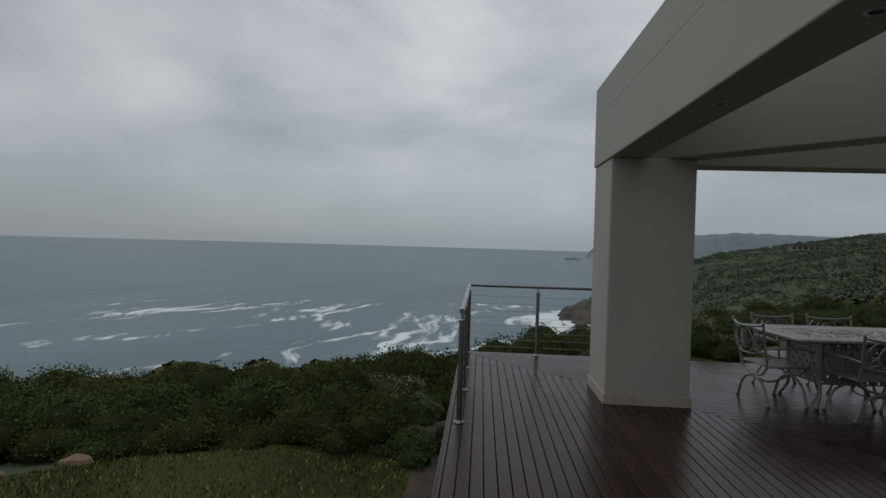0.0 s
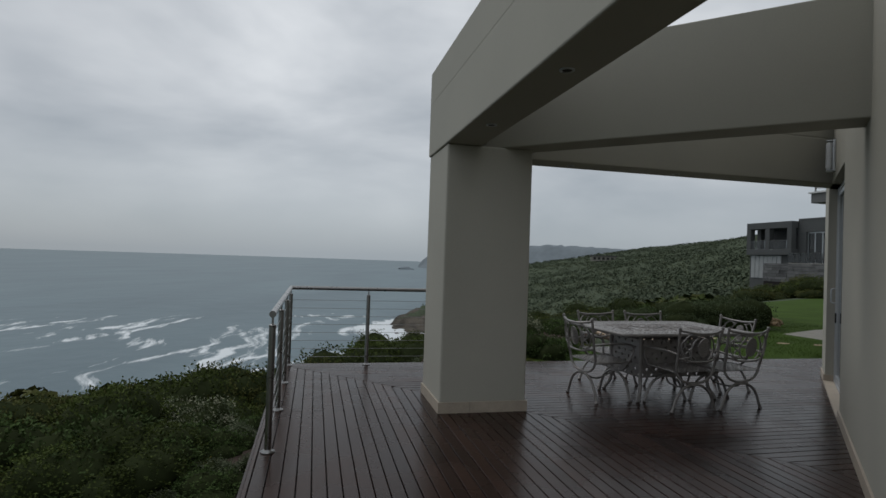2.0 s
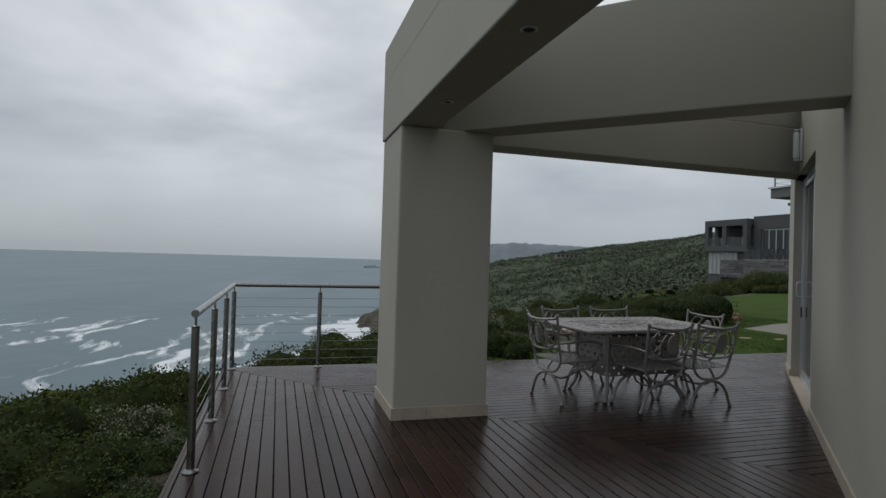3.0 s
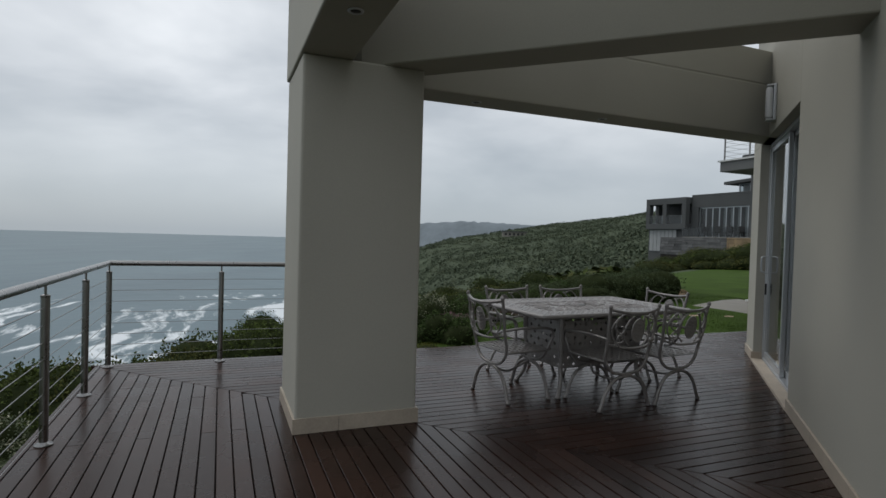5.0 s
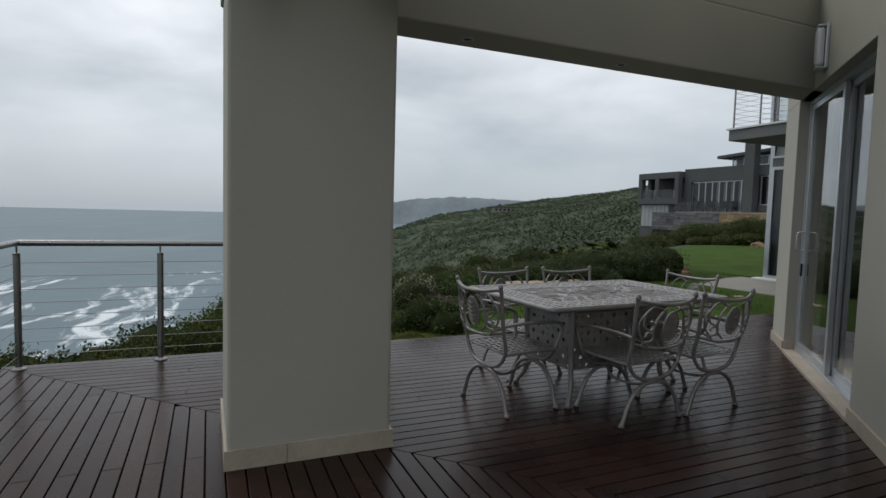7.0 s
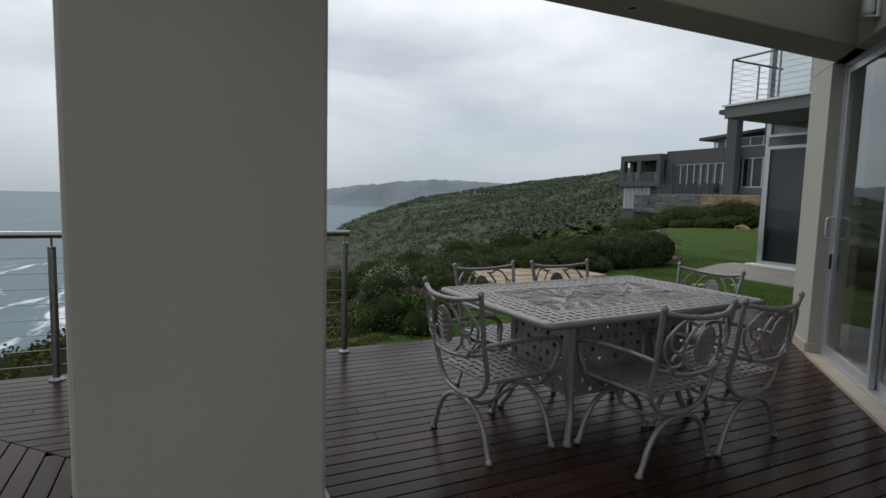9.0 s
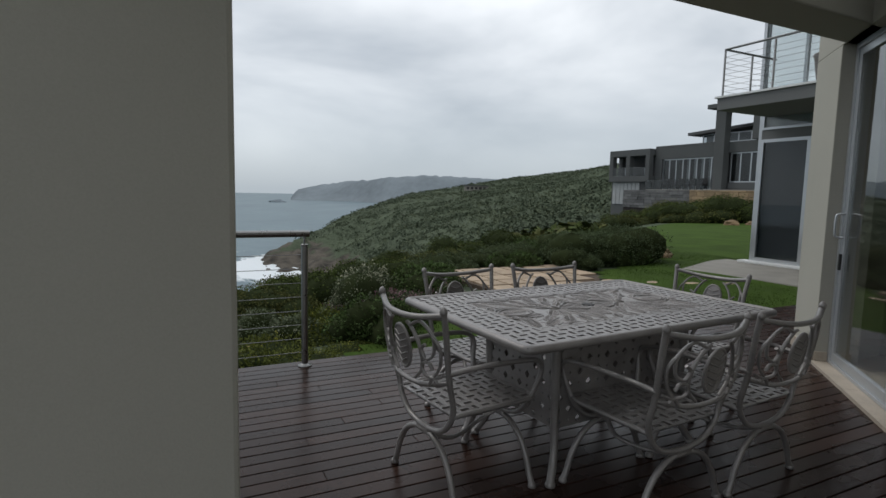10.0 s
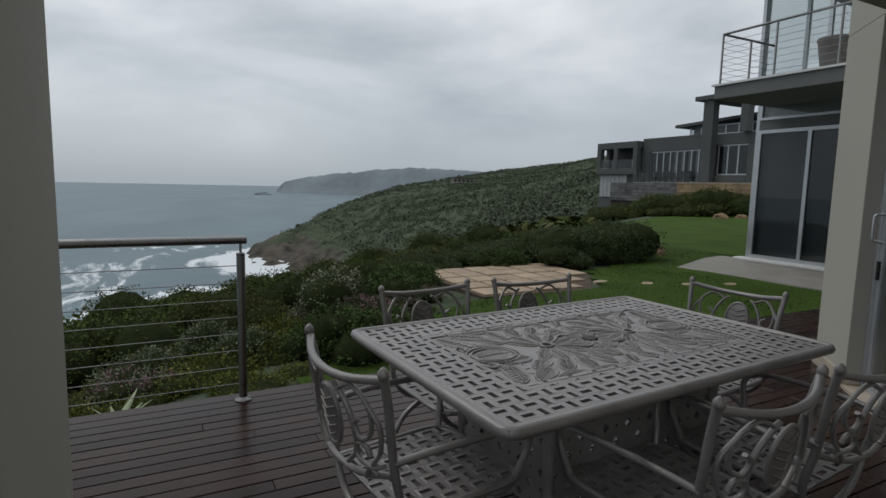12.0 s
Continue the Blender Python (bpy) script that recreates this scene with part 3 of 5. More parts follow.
S_START = 3.95 / R2
wall_piece("wall_panel", S_START, S_NEAR, -0.4, WALL_H)
wall_piece("wall_end", S_FAR, S_END, -0.4, SOFFIT)
wall_piece("wall_over_door", S_NEAR, S_END, SOFFIT, WALL_H)
for s0 in [S_NEAR - 0.002 - 0.9 * k for k in range(1, 4)]:
    wall_piece("skirting_tile", s0 + 0.002, s0 + 0.9, 0.001, SK, 0.016, 0.0, SKIRT, bevel=0.002)
wall_piece("skirting_tile", S_FAR + 0.001, S_END + 0.016, 0.001, SK, 0.016, 0.0, SKIRT, bevel=0.002)
wall_piece("skirting_tile", S_FAR - 0.014, S_FAR, 0.028, SK, 0.0, -0.093, SKIRT, bevel=0.002)
house_back = thing("wall_rear", "plain plastered walls of the house behind", "wall", kind="structure")
part("north_return", Shape().box((8.26, 7.90, -0.4), (15.4, 8.20, WALL_H)), PLASTER, house_back)
part("rear_wall", Shape().box((15.1, -9.0, -0.4), (15.4, 7.7, WALL_H)), PLASTER, house_back)
part("west_wall", Shape().box((3.95, -8.7, -0.4), (4.25, 3.93, WALL_H)), PLASTER, house_back)
part("south_wall", Shape().box((3.95, -9.0, -0.4), (15.1, -8.7, WALL_H)), PLASTER, house_back)
part("roof", Shape().prism([(3.95, 3.95), (3.95, -9.0), (15.4, -9.0), (15.4, 8.2), (8.2, 8.2)], WALL_H, WALL_H + 0.2), MIDWALL, house_back, fix=True)

# sliding door: sill tiles, frame, two leaves
sill = thing("sill", "beige stone threshold below the sliding door", "threshold", kind="structure")
n_sill = 3
for k in range(n_sill):
    a, b = S_NEAR + (S_FAR - S_NEAR) * k / n_sill, S_NEAR + (S_FAR - S_NEAR) * (k + 1) / n_sill
    wall_piece("sill_tile", a + 0.001, b - 0.001, -0.02, 0.026, 0.018, -0.315, SKIRT, sill, 0.002)
door = thing("door_1", "closed aluminium sliding glass door with a D handle", "sliding door", kind="structure")
D_Y = -0.095
frame_w = 0.045
for a, b, z0, z1 in ((S_NEAR, S_NEAR + frame_w, 0.027, SOFFIT - 0.001), (S_FAR - frame_w, S_FAR - 0.001, 0.027, SOFFIT - 0.001),
                     (S_NEAR + frame_w, S_FAR - frame_w, SOFFIT - frame_w, SOFFIT - 0.001), (S_NEAR + frame_w, S_FAR - frame_w, 0.027, 0.055)):
    wall_piece("door_frame", a, b, z0, z1, D_Y, D_Y - 0.12, ALU, door, 0.003)
S_MID = 10.20


def door_leaf(s0, s1, y):
    leaf = wall_piece("door_leaf", s0, s0 + 0.055, 0.056, SOFFIT - frame_w - 0.002, y, y - 0.04, ALU, door, 0.003)
    inv = DIAG.inverted()
    for a, b, z0, z1 in ((s1 - 0.055, s1, 0.056, SOFFIT - frame_w - 0.002), (s0 + 0.055, s1 - 0.055, 0.056, 0.125), (s0 + 0.055, s1 - 0.055, SOFFIT - frame_w - 0.06, SOFFIT - frame_w - 0.002)):
        part("stile", Shape().box((a, y - 0.04, z0), (b, y, z1)), ALU, leaf, bevel=0.003)
    pane = part("pane", Shape().box((s0 + 0.055, y - 0.024, 0.125), (s1 - 0.055, y - 0.018, SOFFIT - frame_w - 0.06)), GLASS, leaf, "clear glass pane")
    pane.visible_shadow = False
    return leaf


near_leaf = door_leaf(S_NEAR + frame_w, S_MID + 0.055, D_Y - 0.062)
far_leaf = door_leaf(S_MID, S_FAR - frame_w, D_Y - 0.012)
hs = S_FAR - frame_w - 0.028
handle = Shape().tube(arc([(hs, D_Y - 0.012, 1.06), (hs, D_Y + 0.035, 1.065), (hs, D_Y + 0.05, 1.09), (hs, D_Y + 0.05, 1.22), (hs, D_Y + 0.035, 1.245), (hs, D_Y - 0.012, 1.25)], 4), 0.009, 8)
part("door_handle", handle, ALU, far_leaf, "D-shaped metal pull handle")
part("lock", Shape().box((hs - 0.012, D_Y - 0.012, 0.80), (hs + 0.012, D_Y + 0.006, 0.93)), BLACK, far_leaf, "small black lock", bevel=0.003)
room = thing("room_behind", "room seen through the door glass, walls coloured dark for dimness", "room", kind="structure")
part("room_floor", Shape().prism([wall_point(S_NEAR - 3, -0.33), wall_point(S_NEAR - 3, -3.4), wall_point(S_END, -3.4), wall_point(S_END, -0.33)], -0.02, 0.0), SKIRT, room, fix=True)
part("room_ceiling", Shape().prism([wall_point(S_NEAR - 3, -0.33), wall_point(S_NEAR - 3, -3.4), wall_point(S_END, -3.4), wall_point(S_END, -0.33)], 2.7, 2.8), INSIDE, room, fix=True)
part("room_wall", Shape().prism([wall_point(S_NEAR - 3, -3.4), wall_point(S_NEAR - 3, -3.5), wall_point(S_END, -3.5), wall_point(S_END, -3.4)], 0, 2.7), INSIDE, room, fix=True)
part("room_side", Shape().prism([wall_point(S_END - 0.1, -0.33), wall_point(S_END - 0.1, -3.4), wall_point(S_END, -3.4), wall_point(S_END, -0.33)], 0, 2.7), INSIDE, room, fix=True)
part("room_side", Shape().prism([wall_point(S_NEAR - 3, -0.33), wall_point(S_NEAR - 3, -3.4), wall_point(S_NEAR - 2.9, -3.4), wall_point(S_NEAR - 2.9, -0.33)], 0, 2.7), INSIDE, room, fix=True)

# outdoor bulkhead lamp over the door
lamp = thing("wall_lamp", "white oblong bulkhead lamp on the house wall", "wall lamp")
lx, ly = wall_point(10.36, 0.0)
lamp.matrix_basis = pose(lx, ly, 2.855, 0, 0, 45)
part("back_plate", Shape().box((-0.055, 0.0, -0.19), (0.055, 0.03, 0.19)), ALU, lamp, bevel=0.008)
part("diffuser", Shape().box((-0.05, 0.03, -0.165), (0.05, 0.095, 0.165)), LAMP, lamp, "milky white cover", bevel=0.028)
for z in (-0.18, 0.172):
    part("end_cap", Shape().box((-0.052, 0.03, z - 0.008), (0.052, 0.09, z + 0.012)), ALU, lamp, bevel=0.006)

# ---------------------------------------------------------------- railing
POST_Y = [6.29, 7.40, 8.50, 9.50]
POST_X = [1.052, 2.066, 3.09, 4.11]
RAIL_X, RAIL_Y, RAIL_Z = 1.052, 9.50, 1.018
railing = thing("railing", "stainless steel cable railing round the deck edge", "railing")


def post(x, y):
    p = part("post", Shape().tube([(0, 0, 0.004), (0, 0, 0.93)], 0.0255, 16), STEEL, railing, m=pose(x, y, 0))
    part("base_flange", Shape().lathe([(0.052, 0.0), (0.052, 0.008), (0.028, 0.012), (0.027, 0.022)], 20), STEEL, p)
    part("post_cap", Shape().lathe([(0.0265, 0.925), (0.0265, 0.937), (0.01, 0.942)], 16), STEEL, p)
    part("neck", Shape().tube([(0, 0, 0.935), (0, 0, RAIL_Z - 0.02)], 0.008, 8), STEEL, p)


for y in POST_Y[:-1]:
    post(RAIL_X, y)
for x in POST_X:
    post(x, RAIL_Y)
part("handrail", Shape().tube([(RAIL_X, POST_Y[0] - 0.03, RAIL_Z), (RAIL_X, RAIL_Y, RAIL_Z)], 0.0255, 16), STEEL, railing)
part("handrail", Shape().tube([(RAIL_X - 0.02, RAIL_Y, RAIL_Z), (POST_X[-1] + 0.035, RAIL_Y, RAIL_Z)], 0.0255, 16), STEEL, railing)
for k in range(8):
    z = 0.11 + 0.107 * k
    part("cable", Shape().tube([(RAIL_X, POST_Y[0], z), (RAIL_X, RAIL_Y, z)], 0.0028, 6), CABLE, railing)
    part("cable", Shape().tube([(RAIL_X, RAIL_Y, z), (POST_X[-1], RAIL_Y, z)], 0.0028, 6), CABLE, railing)

# ---------------------------------------------------------------- cast-aluminium dining set


def lattice(s, x0, x1, y0, y1, z, t, nx, ny, skip=None, outline=None):
    """A basket-weave plate: cells with a slot through each, turned by a quarter from cell to cell."""
    cx, cy = (x1 - x0) / nx, (y1 - y0) / ny
    for i in range(nx):
        for j in range(ny):
            ax, ay = x0 + i * cx, y0 + j * cy
            if skip and skip(ax + cx / 2, ay + cy / 2):
                continue
            hx, hy = (0.38, 0.17) if (i + j) % 2 else (0.17, 0.38)
            mx, my = ax + cx / 2, ay + cy / 2
            o = [(ax, ay), (ax + cx, ay), (ax + cx, ay + cy), (ax, ay + cy)]
            h = [(mx - hx * cx, my - hy * cy), (mx + hx * cx, my - hy * cy), (mx + hx * cx, my + hy * cy), (mx - hx * cx, my + hy * cy)]
            dz = 0.0022
            v = [(*p, z) for p in o] + [(*p, z + dz) for p in h] + [(*p, z - t) for p in o] + [(*p, z - t) for p in h]
            f = []
            for k in range(4):
                n = (k + 1) % 4
                f += [(k, n, 4 + n, 4 + k), (4 + k, 4 + n, 12 + n, 12 + k), (8 + n, 8 + k, 12 + k, 12 + n)]
            s.add(v, f)
    return s


def leaf_relief(s, cx, cy, z, length, width, ang, ribs=6, r=0.0045):
    """A raised oval leaf with a midrib and side veins."""
    ca, sa = math.cos(ang), math.sin(ang)

    def at(u, v, h=0.0):
        return (cx + u * ca - v * sa, cy + u * sa + v * ca, z + h)

    n = 18
    rim = [at(length / 2 * math.cos(2 * math.pi * k / n), width / 2 * math.sin(2 * math.pi * k / n) * (1 - 0.25 * math.cos(2 * math.pi * k / n))) for k in range(n)]
    s.tube(rim, r, 5, closed=True)
    c = at(0, 0, 0.003)
    s.add([c] + [(p[0], p[1], z + 0.001) for p in rim], [(0, 1 + k, 1 + (k + 1) % n) for k in range(n)], True)
    s.tube([at(-length * 0.46, 0, 0.002), at(0, 0, 0.0045), at(length * 0.46, 0, 0.002)], r * 0.7, 4)
    for k in range(ribs):
        u = -length * 0.36 + k * length * 0.68 / (ribs - 1)
        w = width * 0.42 * math.sqrt(max(0.05, 1 - (2 * u / length) ** 2))
        for sg in (-1, 1):
            s.tube([at(u, 0, 0.0035), at(u + length * 0.07, sg * w, 0.0015)], r * 0.55, 4)
    return s


def scroll(s, pts, r, n=5, seg=6):
    return s.tube(arc(pts, n), r, seg)


TAB_L, TAB_W, TAB_H = 1.70, 1.10, 0.760
dining_table = thing("dining_table", "grey cast-aluminium garden table with a basket-weave top", "table")
top = Shape()
PANEL = (0.615, 0.33)
lattice(top, -TAB_L / 2 + 0.035, TAB_L / 2 - 0.035, -TAB_W / 2 + 0.035, TAB_W / 2 - 0.035, TAB_H, 0.007, 30, 19,
        skip=lambda x, y: abs(x) < PANEL[0] - 0.02 and abs(y) < PANEL[1] - 0.02)
tabletop = part("tabletop", top, CAST, dining_table, fix=True)
lip = Shape()
cr, rim = 0.035, []
for sx, sy, a0 in ((1, 1, 0), (-1, 1, 90), (-1, -1, 180), (1, -1, 270)):
    for k in range(5):
        a = radians(a0 + 22.5 * k)
        rim.append((sx * (TAB_L / 2 - cr - 0.012) + cr * math.cos(a), sy * (TAB_W / 2 - cr - 0.012) + cr * math.sin(a), TAB_H - 0.012))
lip.tube(rim, 0.019, 8, closed=True, squash=1.05)
part("rim", lip, CAST, tabletop)
inner = Shape()
w = 0.022
for a, b in (((-TAB_L / 2 + 0.01, -TAB_W / 2 + 0.01), (TAB_L / 2 - 0.01, -TAB_W / 2 + 0.037)), ((-TAB_L / 2 + 0.01, TAB_W / 2 - 0.037), (TAB_L / 2 - 0.01, TAB_W / 2 - 0.01)),
             ((-TAB_L / 2 + 0.01, -TAB_W / 2 + 0.037), (-TAB_L / 2 + 0.037, TAB_W / 2 - 0.037)), ((TAB_L / 2 - 0.037, -TAB_W / 2 + 0.037), (TAB_L / 2 - 0.01, TAB_W / 2 - 0.037))):
    inner.box((*a, TAB_H - 0.012), (*b, TAB_H + 0.001))
part("border", inner, CAST, tabletop)
orn = Shape()
orn.box((-PANEL[0], -PANEL[1], TAB_H - 0.012), (PANEL[0], PANEL[1], TAB_H - 0.0045))
for a, b in (((-PANEL[0] - 0.008, -PANEL[1] - 0.008), (PANEL[0] + 0.008, -PANEL[1] + 0.008)), ((-PANEL[0] - 0.008, PANEL[1] - 0.008), (PANEL[0] + 0.008, PANEL[1] + 0.008)),
             ((-PANEL[0] - 0.008, -PANEL[1] + 0.008), (-PANEL[0] + 0.008, PANEL[1] - 0.008)), ((PANEL[0] - 0.008, -PANEL[1] + 0.008), (PANEL[0] + 0.008, PANEL[1] - 0.008))):
    orn.box((*a, TAB_H - 0.012), (*b, TAB_H + 0.0015))
part("panel_frame", orn, CAST, tabletop)
z = TAB_H - 0.004
panel = Shape()


def in_panel(x, y, margin=0.0):
    return abs(x) < PANEL[0] - margin and abs(y) < PANEL[1] - margin


def ornament_leaf(x, y, length, width, ang, ribs):
    """A leaf of the cast panel, left out where it would run over the frame."""
    ux, uy = math.cos(ang) * length / 2, math.sin(ang) * length / 2
    if in_panel(x + ux, y + uy, 0.004) and in_panel(x - ux, y - uy, 0.004):
        leaf_relief(panel, x, y, z, length, width, ang, ribs, 0.0038)


def ornament_ring(x, y, rx, ry, thick, h=0.003):
    panel.tube([(x + rx * math.cos(2 * math.pi * k / 24), y + ry * math.sin(2 * math.pi * k / 24), z + h) for k in range(24)], thick, 5, closed=True)


for sx in (-1, 1):
    # oval medallion at either end, in two rings
    leaf_relief(panel, sx * 0.495, 0, z, 0.15, 0.115, 0 if sx > 0 else math.pi, 9, 0.004)
    ornament_ring(sx * 0.495, 0, 0.088, 0.072, 0.0045)
    ornament_ring(sx * 0.495, 0, 0.106, 0.092, 0.0045)
    # two whorls of veined leaves round a bud
    ornament_ring(sx * 0.235, 0, 0.026, 0.022, 0.006, 0.005)
    for k in range(12):
        a = 2 * math.pi * (k + 0.5) / 12
        if abs(math.cos(a)) > 0.95 and math.cos(a) * sx > 0:
            continue
        ornament_leaf(sx * 0.235 + 0.108 * math.cos(a), 0.108 * math.sin(a), 0.15, 0.050, a, 8)
    for k in range(16):
        a = 2 * math.pi * k / 16
        px, py = sx * 0.235 + 0.232 * math.cos(a), 0.225 * math.sin(a)
        if abs(py) > 0.085:
            ornament_leaf(px, py, 0.125, 0.062, a + 0.25 * sx, 7)
    for sy in (-1, 1):
        for px, py, ln, wd, a in ((0.545, 0.20, 0.17, 0.075, 70), (0.455, 0.245, 0.15, 0.07, 35), (0.555, 0.115, 0.09, 0.04, 100), (0.385, 0.29, 0.13, 0.05, 8), (0.05, 0.265, 0.10, 0.05, 60),
                                  (0.41, 0.165, 0.11, 0.045, 50), (0.10, 0.145, 0.10, 0.04, 120), (0.04, 0.165, 0.09, 0.04, 80), (0.235, 0.30, 0.14, 0.045, 4), (0.12, 0.305, 0.10, 0.04, -6)):
            ornament_leaf(sx * px, sy * py, ln, wd, math.atan2(sy * math.sin(radians(a)), sx * math.cos(radians(a))), 7)
        scroll(panel, [(sx * 0.60, sy * 0.02, z), (sx * 0.602, sy * 0.09, z + 0.004), (sx * 0.575, sy * 0.125, z + 0.004), (sx * 0.55, sy * 0.10, z + 0.003), (sx * 0.57, sy * 0.08, z + 0.003)], 0.005)
        scroll(panel, [(sx * 0.02, sy * 0.04, z), (sx * 0.09, sy * 0.085, z + 0.004), (sx * 0.16, sy * 0.035, z + 0.004), (sx * 0.21, sy * 0.02, z)], 0.005)
        scroll(panel, [(sx * 0.005, sy * 0.315, z), (sx * 0.20, sy * 0.322, z + 0.003), (sx * 0.42, sy * 0.320, z + 0.003), (sx * 0.60, sy * 0.315, z)], 0.005)
for k in range(10):
    a = 2 * math.pi * k / 10
    ornament_leaf(0.078 * math.cos(a), 0.072 * math.sin(a), 0.072, 0.034, a, 4)
fr = random.Random(8)
for i in range(15):
    for j in range(8):
        ux, uy, ua, ur = (i - 7) * 0.082 + fr.uniform(-0.015, 0.015), (j - 3.5) * 0.083 + fr.uniform(-0.015, 0.015), fr.uniform(0, 6.28), fr.uniform(0.026, 0.040)
        if in_panel(ux, uy, 0.035):
            panel.tube([(ux + ur * (1 - k / 9) * math.cos(ua + k * 0.55), uy + ur * (1 - k / 9) * math.sin(ua + k * 0.55), z - 0.002) for k in range(8)], 0.0042, 5)
part("leaf_ornament", panel, CAST, tabletop, "raised cast leaf and scroll ornament")
# Closed black disc; the dark of the open hole is painted as its colour.
part("parasol_hole_disc", Shape().lathe([(0.021, TAB_H - 0.006), (0.034, TAB_H - 0.004), (0.034, TAB_H + 0.002), (0.022, TAB_H + 0.002)], 20), BLACK, tabletop, "solid black disc standing in for the dark of the parasol hole")
BX, BY, BZ0, BZ1 = 0.45, 0.27, 0.25, 0.66
for nm, along, fixed in (("apron_panel", "x", -BY), ("apron_panel", "x", BY), ("apron_panel", "y", -BX), ("apron_panel", "y", BX)):
    s = Shape()
    half = BX if along == "x" else BY
    n = round(half * 2 / 0.06)
    flat = Shape()
    lattice_rows = 7
    cxw, cyh = half * 2 / n, (BZ1 - BZ0) / lattice_rows
    for i in range(n):
        for j in range(lattice_rows):
            ax, az = -half + i * cxw, BZ0 + j * cyh
            mx, mz = ax + cxw / 2, az + cyh / 2
            o = [(ax, az), (ax + cxw, az), (ax + cxw, az + cyh), (ax, az + cyh)]
            if (i + j) % 2 == 0:
                h = [(mx, mz - cyh * 0.34), (mx + cxw * 0.32, mz), (mx, mz + cyh * 0.34), (mx - cxw * 0.32, mz)]
            else:
                h = [(mx, mz - cyh * 0.14), (mx + cxw * 0.12, mz), (mx, mz + cyh * 0.14), (mx - cxw * 0.12, mz)]
            v = []
            for d in (0.0, 0.008):
                for p in o + h:
                    v.append((p[0], fixed + d, p[1]) if along == "x" else (fixed + d, p[0], p[1]))
            f = []
            for k in range(4):
                q = (k + 1) % 4
                # the diamond's corners sit between the cell's corners
                f += [(k, q, 4 + q, 4 + k), (8 + q, 8 + k, 12 + k, 12 + q), (4 + k, 4 + q, 12 + q, 12 + k)]
            s.add(v, f)
    part(nm, s, CAST, dining_table, fix=True)
for sx in (-1, 1):
    for sy in (-1, 1):
        leg = Shape()
        leg.tube(arc([(sx * BX, sy * BY, TAB_H - 0.02), (sx * BX, sy * BY, 0.5), (sx * (BX - 0.01), sy * (BY - 0.005), 0.26), (sx * (BX + 0.0), sy * (BY + 0.01), 0.12), (sx * (BX + 0.05), sy * (BY + 0.05), 0.02)], 5),
                 [0.026 - 0.007 * smooth01(0, 12, i) for i in range(21)], 8)
        leg.lathe([(0.016, 0.0), (0.024, 0.004), (0.024, 0.018), (0.016, 0.03)], 10, (sx * (BX + 0.05), sy * (BY + 0.05), 0))
        part("leg", leg, CAST, dining_table)
for sy in (-1, 1):
    part("top_bearer", Shape().box((-0.75, sy * BY - 0.015, TAB_H - 0.035), (0.75, sy * BY + 0.015, TAB_H - 0.008)), CAST, dining_table)
dining_table.matrix_basis = pose(5.250, 7.655, 0, 0, 0, 3.4)


